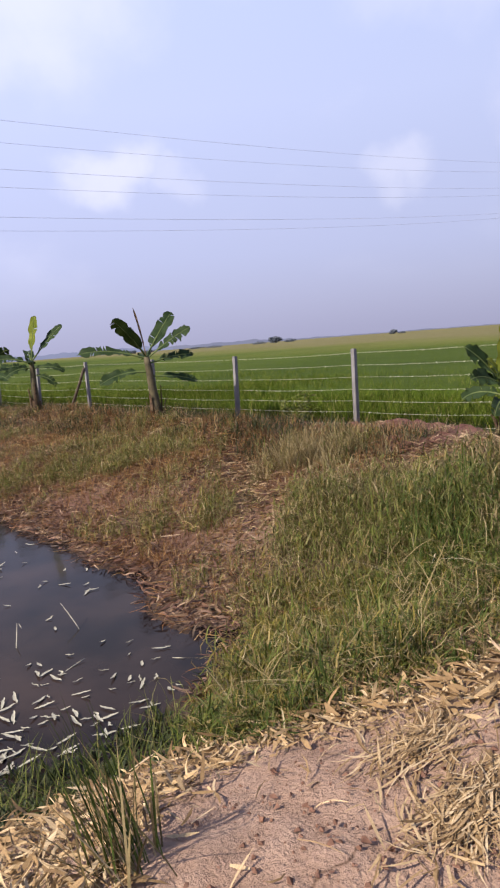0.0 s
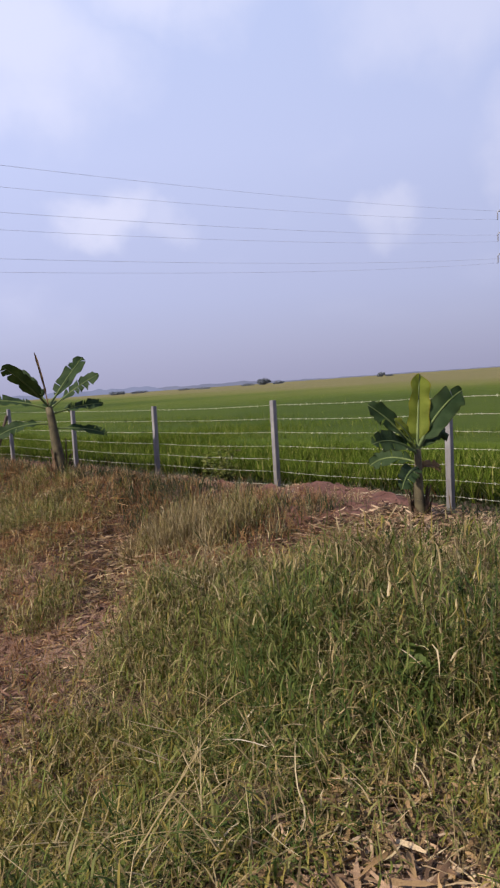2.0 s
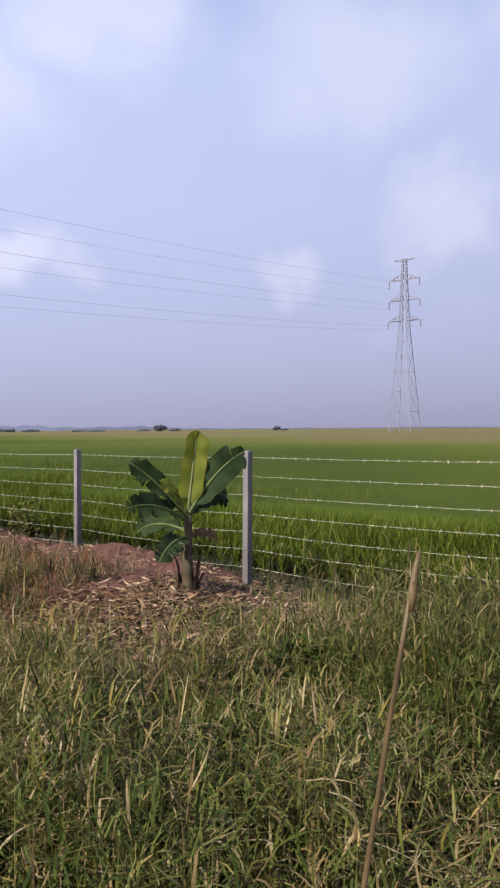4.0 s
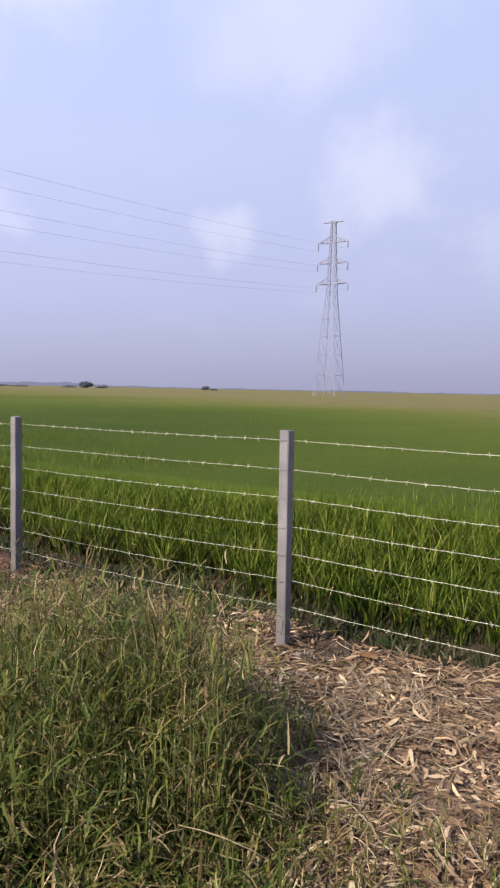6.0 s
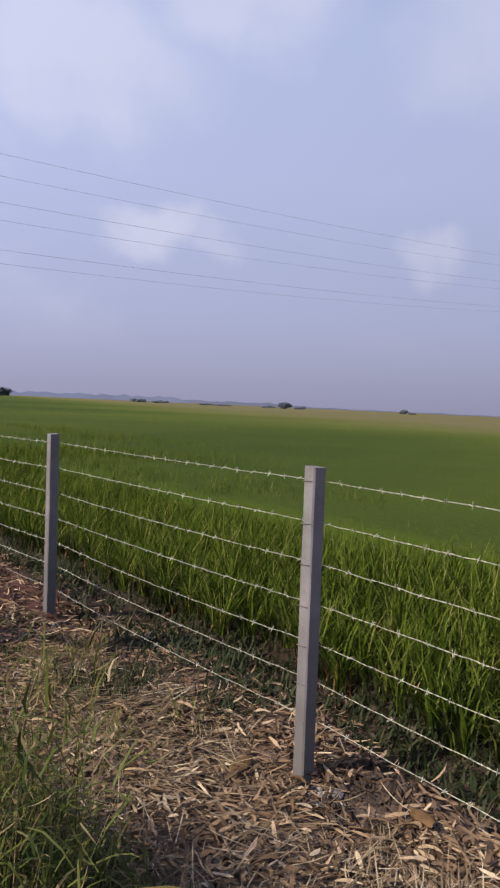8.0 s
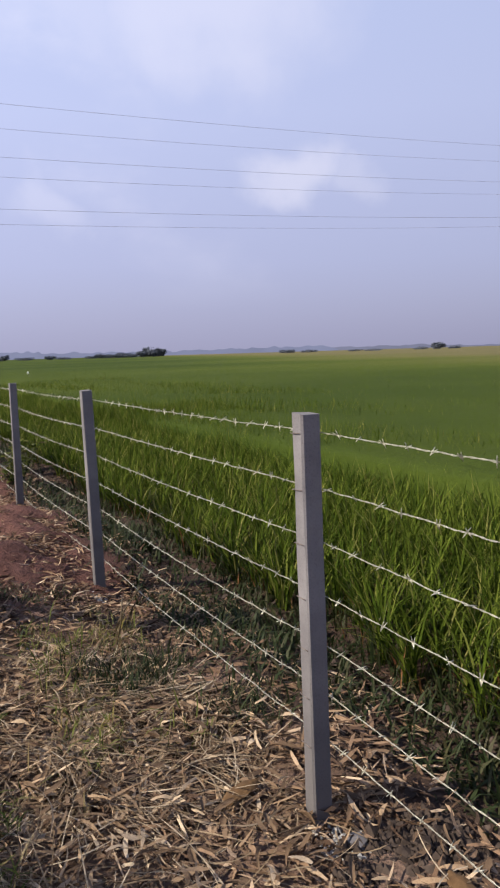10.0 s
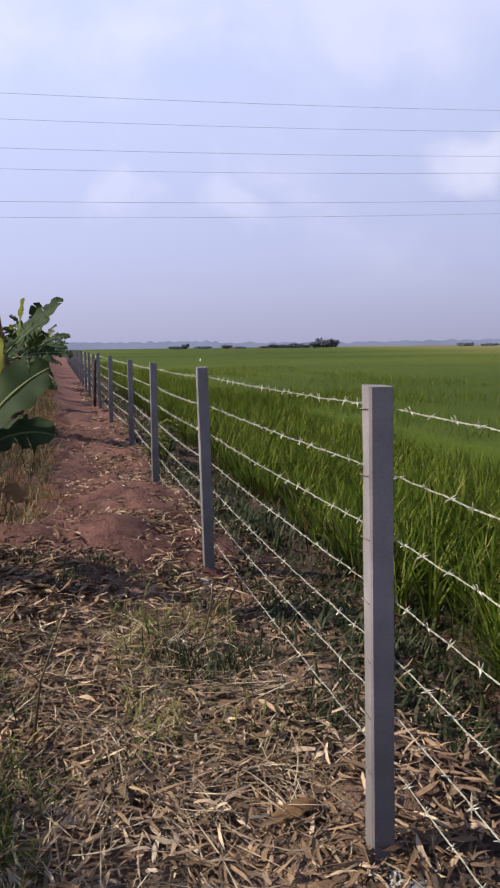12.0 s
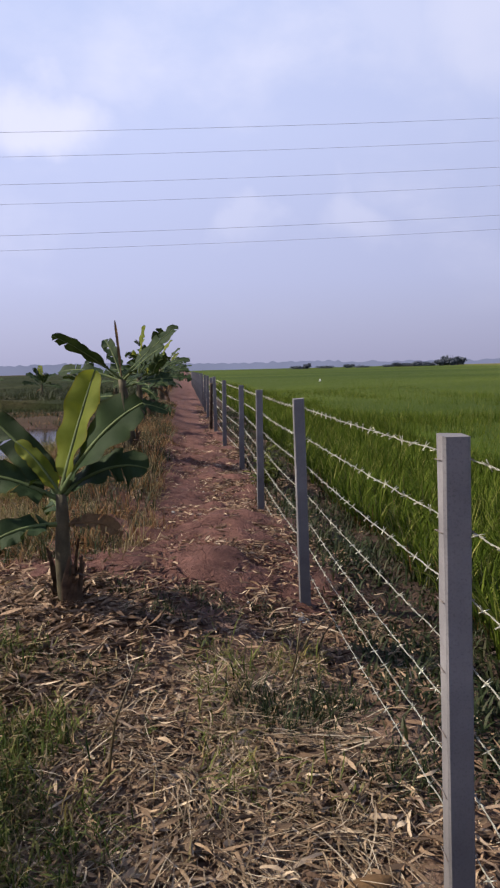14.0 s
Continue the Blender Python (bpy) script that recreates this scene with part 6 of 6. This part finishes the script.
# floating leaves on the pond
rl = random.Random(9)


def floating_leaf(seed):
    r = random.Random(seed)
    L, w, n = r.uniform(0.05, 0.14), r.uniform(0.010, 0.024), 6
    bm = bmesh.new()
    rows = []
    for k in range(n + 1):
        t = k / n
        hw = w / 2 * math.sin(math.pi * min(0.97, max(0.06, t))) ** 0.7
        c = Vector((L * (t - 0.5), 0.006 * math.sin(t * 3) * r.uniform(-1.5, 1.5), 0.004 + 0.012 * t * t))
        rows.append([bm.verts.new(c + Vector((0, s * hw, abs(s) * 0.003))) for s in (-1, 0, 1)])
    for k in range(n):
        for j in range(2):
            bm.faces.new((rows[k][j], rows[k + 1][j], rows[k + 1][j + 1], rows[k][j + 1]))
    return bm


protos = [part("floating_leaf", floating_leaf(k), PALE_LEAF) for k in range(5)]
for p in protos:
    tagged(p, "pale dead leaf floating on the pond", "leaf", "leaves on the pond")
count = 0
while count < 300:
    x, y = (rl.uniform(-9.2, -5.6), rl.uniform(1.2, 9.5)) if count < 170 else (rl.gauss(-7.6, 0.7), rl.gauss(1.9, 0.5))
    if pond_distance(np.array([x]), np.array([y]))[0] > -0.08:
        continue
    m = pose(x, y, WATER_Z + 0.002, rl.uniform(-6, 6), rl.uniform(-6, 6), rl.uniform(0, 360))
    if count < 5:
        protos[count].matrix_basis = m
    else:
        copy_thing(protos[count % 5], m)
    count += 1

# clods and pebbles


def lump(seed, flat):
    r = random.Random(seed)
    bm = bmesh.new()
    bmesh.ops.create_icosphere(bm, subdivisions=1, radius=1.0)
    for v in bm.verts:
        v.co *= r.uniform(0.7, 1.15)
        v.co.z *= flat
    return bm


def lumps(name, material, label, count, area, s0, s1, seed):
    r = random.Random(seed)
    kinds = [part(name, lump(seed + k, 0.65), material, smooth=False) for k in range(4)]
    for p in kinds:
        tagged(p, label, "clod" if name == "clod" else "stone", name + "s by the path")
    for k in range(count):
        x, y = r.uniform(*area[:2]), r.uniform(*area[2:])
        s = s0 + (s1 - s0) * r.random() ** 2.5
        m = pose(x, y, float(ground_z(x, y)) + s * 0.2, r.uniform(-20, 20), r.uniform(-20, 20), r.uniform(0, 360))
        ob = kinds[k] if k < 4 else copy_thing(kinds[k % 4], m)
        ob.matrix_basis = m @ Matrix.Scale(s, 4)


lumps("clod", CLOD, "dry reddish clod of earth on the bund", 260, (-2.0, 0.5, 1.8, 11.0), 0.010, 0.04, 21)
lumps("pebble", PEBBLE, "pale pebble beside the fence", 150, (-1.0, 0.7, 1.0, 9.0), 0.007, 0.022, 31)

# a large brown husk on the litter
bm = bmesh.new()
rows = []
for k in range(9):
    t = k / 8
    hw = 0.036 * math.sin(math.pi * (0.12 + 0.8 * t)) ** 0.7
    rows.append([bm.verts.new((0.17 * (t - 0.5), s * hw, 0.018 * (1 - s * s) + 0.012 * math.sin(t * 3) + 0.004 * math.sin(k * 2 + s * 3))) for s in (-1, -0.5, 0, 0.5, 1)])
for k in range(8):
    for j in range(4):
        bm.faces.new((rows[k][j], rows[k + 1][j], rows[k + 1][j + 1], rows[k][j + 1]))
husk = part("husk", bm, BAN_DEAD)
husk.matrix_basis = pose(-0.24, 0.16, float(ground_z(-0.24, 0.16)) + 0.045, 6, -4, 12)
tagged(husk, "broad brown dead husk lying on the leaf litter", "husk", "husks on the litter")
copy_thing(husk, pose(0.14, -0.62, float(ground_z(0.14, -0.62)) + 0.05, -10, 8, 75))

# crumbs of soil, too many to count


def crumbs(name, label, n, x0, x1, y0, y1, s0, s1, seed, keep=None, material=None):
    rng = np.random.RandomState(seed)
    x, y = rng.uniform(x0, x1, n), rng.uniform(y0, y1, n)
    if keep is not None:
        k = keep(x, y)
        x, y = x[k], y[k]
    n = len(x)
    s = s0 + (s1 - s0) * rng.uniform(size=n) ** 3
    base = np.array([(1, 0, 0), (0, 1, 0), (-1, 0, 0), (0, -1, 0), (0, 0, 0.8), (0, 0, -0.6)])
    V = base[None] * rng.uniform(0.6, 1.2, (n, 6, 3)) + rng.normal(0, 0.2, (n, 6, 3))
    V = V * s[:, None, None] + np.stack([x, y, ground_z(x, y) + s * 0.3], 1)[:, None, :]
    F = np.array([(0, 1, 4), (1, 2, 4), (2, 3, 4), (3, 0, 4), (1, 0, 5), (2, 1, 5), (3, 2, 5), (0, 3, 5)])
    F = (np.arange(n)[:, None, None] * 6 + F[None]).reshape(-1, 3)
    return tagged(raw(name, V.reshape(-1, 3).tolist(), F.tolist(), material or CLOD, smooth=False), label, "soil", kind="stuff")


crumbs("soil_crumbs", "loose reddish crumbs of earth on the path", 16000, -1.9, 0.3, 1.9, 13, 0.003, 0.02, 5)
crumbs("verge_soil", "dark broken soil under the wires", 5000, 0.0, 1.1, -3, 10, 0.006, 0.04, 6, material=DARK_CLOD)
for x0, y0, seed in ((0.0, -0.2, 61), (0.02, 2.62, 62)):
    crumbs("spilt_mortar", "pale crumbs of spilt mortar at the foot of a post", 240, x0 - 0.13, x0 + 0.13, y0 - 0.1, y0 + 0.1, 0.003, 0.016, seed, lambda x, y: np.hypot(x - x0, y - y0) < 0.12, PEBBLE)
crumbs("dug_soil", "dark crumbly soil thrown out round a post", 1500, -0.15, 0.5, -0.6, -0.1, 0.005, 0.03, 63, lambda x, y: np.hypot((x - 0.16) / 0.32, (y + 0.36) / 0.22) < 1, DARK_CLOD)
mortar = part("mortar_lump", lump(90, 0.6), CONCRETE, smooth=False)
mortar.matrix_basis = pose(0.03, -0.22, float(ground_z(0.03, -0.22)) + 0.012, 8, -6, 30) @ Matrix.Scale(0.045, 4)
tagged(mortar, "grey lump of dried mortar at the foot of a post", "mortar")
crumbs("clay_crumbs", "crumbs of dry clay on the bare ground", 1600, -8.4, -6.0, -1.4, 0.3, 0.004, 0.018, 7, lambda x, y: inside(BARE_CLAY, x, y))

# cane stuck in the grass, reeds by the pond
bm = bmesh.new()
a, b = Vector((-4.63, -1.08, -0.05)), Vector((-4.496, -1.252, 1.289))
pts = [a.lerp(b, k / 8) + Vector((0.005 * math.sin(k * 1.3), 0.004 * math.cos(k), 0)) for k in range(9)]
tube(bm, pts, [0.0068, 0.0064, 0.0066, 0.006, 0.0062, 0.0058, 0.0056, 0.0054, 0.005], 8)
cane = part("cane", bm, CANE)
tagged(cane, "dry brown cane standing in the tall grass", "stick")
bm = bmesh.new()
tube(bm, [b - Vector((0.01, 0, 0.06)), b + Vector((-0.005, 0, -0.03)), b + Vector((0.008, 0.0, 0.02)), b + Vector((0.018, -0.005, 0.055))], [0.0055, 0.0085, 0.0065, 0.004], 7)
part("fork", bm, CANE, cane, "broken fork at the cane's tip")


def margin_weed(n, x0, x1, reach, seed):
    rng = np.random.RandomState(seed)
    x, y = rng.uniform(x0, x1, n), rng.uniform(0.3, 2.0, n)
    d = pond_distance(x, y)
    k = (d > -0.1) & (d < reach + rng.normal(0, 0.08, n))
    x, y, c = x[k], y[k], int(k.sum())
    P = np.stack([x, y, np.maximum(ground_z(x, y), WATER_Z) - 0.01], 1)
    for tall, mat, label in ((rng.uniform(size=c) < 0.12, GRASS, "thin green blades in the water weed"), (None, WEED, "soft green water weed on the pond margin")):
        q = tall if tall is not None else ~last
        last = q
        m = int(q.sum())
        ob = strips("water_weed", P[q], rng.uniform(0, math.tau, m), rng.uniform(0.12, 0.34, m) if tall is not None else rng.uniform(0.03, 0.11, m), rng.uniform(0.003, 0.006, m) if tall is not None else rng.uniform(0.008, 0.018, m), np.radians(rng.uniform(30, 88, m)), np.radians(rng.uniform(0, 70, m)), mat, 3)
        tagged(ob, label, "water weed", kind="stuff")


# the reeds lean out over the water
rng = np.random.RandomState(3)
n = 44
ob = strips("reed_clump", feet(rng.normal(-8.06, 0.045, n), rng.normal(0.0, 0.04, n), -0.02), rng.normal(2.4, 0.5, n), rng.uniform(0.3, 0.66, n), rng.uniform(0.006, 0.012, n), np.radians(rng.normal(74, 7, n)), np.radians(rng.uniform(0, 25, n)), RANK_GRASS, 4)
tagged(ob, "clump of stiff dark green reeds at the pond edge", "reeds", kind="stuff")
ob = strips("reed_clump", feet(rng.normal(-8.08, 0.06, n), rng.normal(0.0, 0.06, n), -0.02), rng.normal(2.4, 1.2, n), rng.uniform(0.15, 0.5, n), rng.uniform(0.005, 0.010, n), np.radians(rng.normal(66, 12, n)), np.radians(rng.uniform(0, 50, n)), DRY_GRASS, 4)
tagged(ob, "withered straw-coloured reeds at the foot of the clump", "reeds", kind="stuff")
margin_weed(8000, -8.9, -6.9, 0.85, 4)


def pond_stalk(x, y, length, heading, rise, seed):
    rng = random.Random(seed)
    bm = bmesh.new()
    h = Vector((math.cos(heading) * math.cos(rise), math.sin(heading) * math.cos(rise), math.sin(rise)))
    bend = Vector((rng.uniform(-1, 1), rng.uniform(-1, 1), -0.6)) * 0.06 * length
    tube(bm, [Vector((0, 0, -0.03)) + h * (length * t) + bend * (t * t) for t in (0, 0.3, 0.6, 0.85, 1.0)], [0.004, 0.0042, 0.0036, 0.003, 0.0015], 6)
    ob = part("pond_stalk", bm, PALE_LEAF)
    ob.matrix_basis = pose(x, y, WATER_Z + 0.012)
    return tagged(ob, "bleached dead stalk sticking out of the pond", "stalk", "stalks in the pond")


rs = random.Random(77)
for k in range(16):
    x, y = rs.uniform(-8.3, -6.4), rs.uniform(1.5, 3.6)
    while pond_distance(np.array([x]), np.array([y]))[0] > -0.1:
        x, y = rs.uniform(-8.3, -6.4), rs.uniform(1.5, 3.6)
    pond_stalk(x, y, rs.uniform(0.10, 0.30), rs.uniform(0, math.tau), radians(rs.choice((2, 3, 5, 9, 45))), k)


def weed_bush(x, y, h, seed, leaf_material=None):
    """A leafy weed: a few stems with short broad leaves up them."""
    rng = np.random.RandomState(seed)
    root = empty("weed", x, y, float(ground_z(x, y)) - 0.02)
    tagged(root, "leafy dark green weed growing by the fence", "weed", "weeds at the fence")
    bm = bmesh.new()
    spots = []
    for k in range(7):
        a, lean = rng.uniform(0, math.tau), rng.uniform(0.1, 0.45)
        top = Vector((math.cos(a) * lean * h, math.sin(a) * lean * h, h * rng.uniform(0.6, 1.0)))
        tube(bm, [(0, 0, 0), top * 0.5 + Vector((0, 0, 0.04)), top], [0.007, 0.005, 0.002], 5)
        spots += [top * rng.uniform(0.25, 1.0) for _ in range(16)]
    part("stem", bm, WEED, root)
    P = np.array([tuple(p) for p in spots])
    n = len(P)
    strips("leaf", P, rng.uniform(0, math.tau, n), rng.uniform(0.07, 0.15, n), rng.uniform(0.022, 0.045, n), np.radians(rng.uniform(-20, 50, n)), np.radians(rng.uniform(10, 80, n)), leaf_material or GRASS, 4, 0.2, True, root, rng=rng)
    return root


for k, (x, y, h) in enumerate(((0.35, 7.2, 0.62), (0.2, 6.9, 0.4), (0.4, 7.6, 0.45))):
    weed_bush(x, y, h, 200 + k)

# leafy weeds in the thick of the grass
rw = random.Random(310)
for k in range(16):
    x, y = rw.uniform(-4.9, -1.6), rw.uniform(-1.3, 0.7)
    while not inside(TALL_GRASS, np.array([x]), np.array([y]))[0]:
        x, y = rw.uniform(-4.9, -1.6), rw.uniform(-1.3, 0.7)
    tagged(weed_bush(x, y, rw.uniform(0.22, 0.40), 220 + k, RANK_GRASS), "leafy dark green weed in the tall grass", group="weeds in the tall grass")


def dry_stalk(x, y, h, lean, way, seed):
    """A broken dry stem with a kink and a withered side shoot."""
    rng = random.Random(seed)
    c, d = math.cos(way) * lean, math.sin(way) * lean
    bm = bmesh.new()
    mid = Vector((c * 0.45 + rng.uniform(-0.02, 0.02), d * 0.45 + rng.uniform(-0.02, 0.02), h * 0.55))
    tube(bm, [(0, 0, -0.03), mid * 0.5, mid, Vector((c, d, h))], [0.006, 0.0055, 0.005, 0.003], 6)
    tube(bm, [mid * 0.98, mid + Vector((rng.uniform(-0.06, 0.06), rng.uniform(-0.06, 0.06), h * 0.2))], [0.003, 0.0015], 5)
    ob = part("dry_stalk", bm, CANE)
    ob.matrix_basis = pose(x, y, float(ground_z(x, y)))
    return tagged(ob, "broken dry weed stalk standing by the fence", "stalk", "dry stalks by the fence")


for k, (x, y, h, lean) in enumerate(((-0.05, 2.05, 0.24, 0.12), (-0.2, 1.85, 0.28, 0.18), (-0.28, 1.56, 0.32, 0.06), (0.3, 2.15, 0.22, 0.12), (-1.12, 0.7, 0.5, 0.14))):
    dry_stalk(x, y, h, lean, -0.5 + 0.2 * k, 400 + k)

# unidentified white spot far out in the rice; lump and stake are made up
stake = empty("marker_stake", 8.75, 47.5, -0.2)
tagged(stake, "small white lump on an added stake in the rice", "marker")
bm = bmesh.new()
tube(bm, [(0, 0, 0), (0.01, 0, 0.75)], [0.012, 0.009], 6)
part("stake", bm, CANE, stake)
bm = lump(77, 1.2)
for v in bm.verts:
    v.co = v.co * 0.085 + Vector((0, 0, 0.8))
part("white_lump", bm, SPOT_WHITE, stake)

# the crop goes on to the south of the first posts
x, y = R.uniform(1.0, 3.6, 11000), R.uniform(-16, -5, 11000)
x, y = np.round(x / 0.2) * 0.2 + R.uniform(-0.055, 0.055, len(x)), np.round(y / 0.22) * 0.22 + R.uniform(-0.055, 0.055, len(y))
k = x > 1.0 + 0.14 * np.sin(y * 1.7) + 0.1 * np.sin(y * 4.3 + 1)
blades_on("rice_plants", x[k], y[k], 0.5, 0.78, 0.008, 0.014, 66, 88, 10, 62, RICE, "dense bright green young rice plants", "rice")
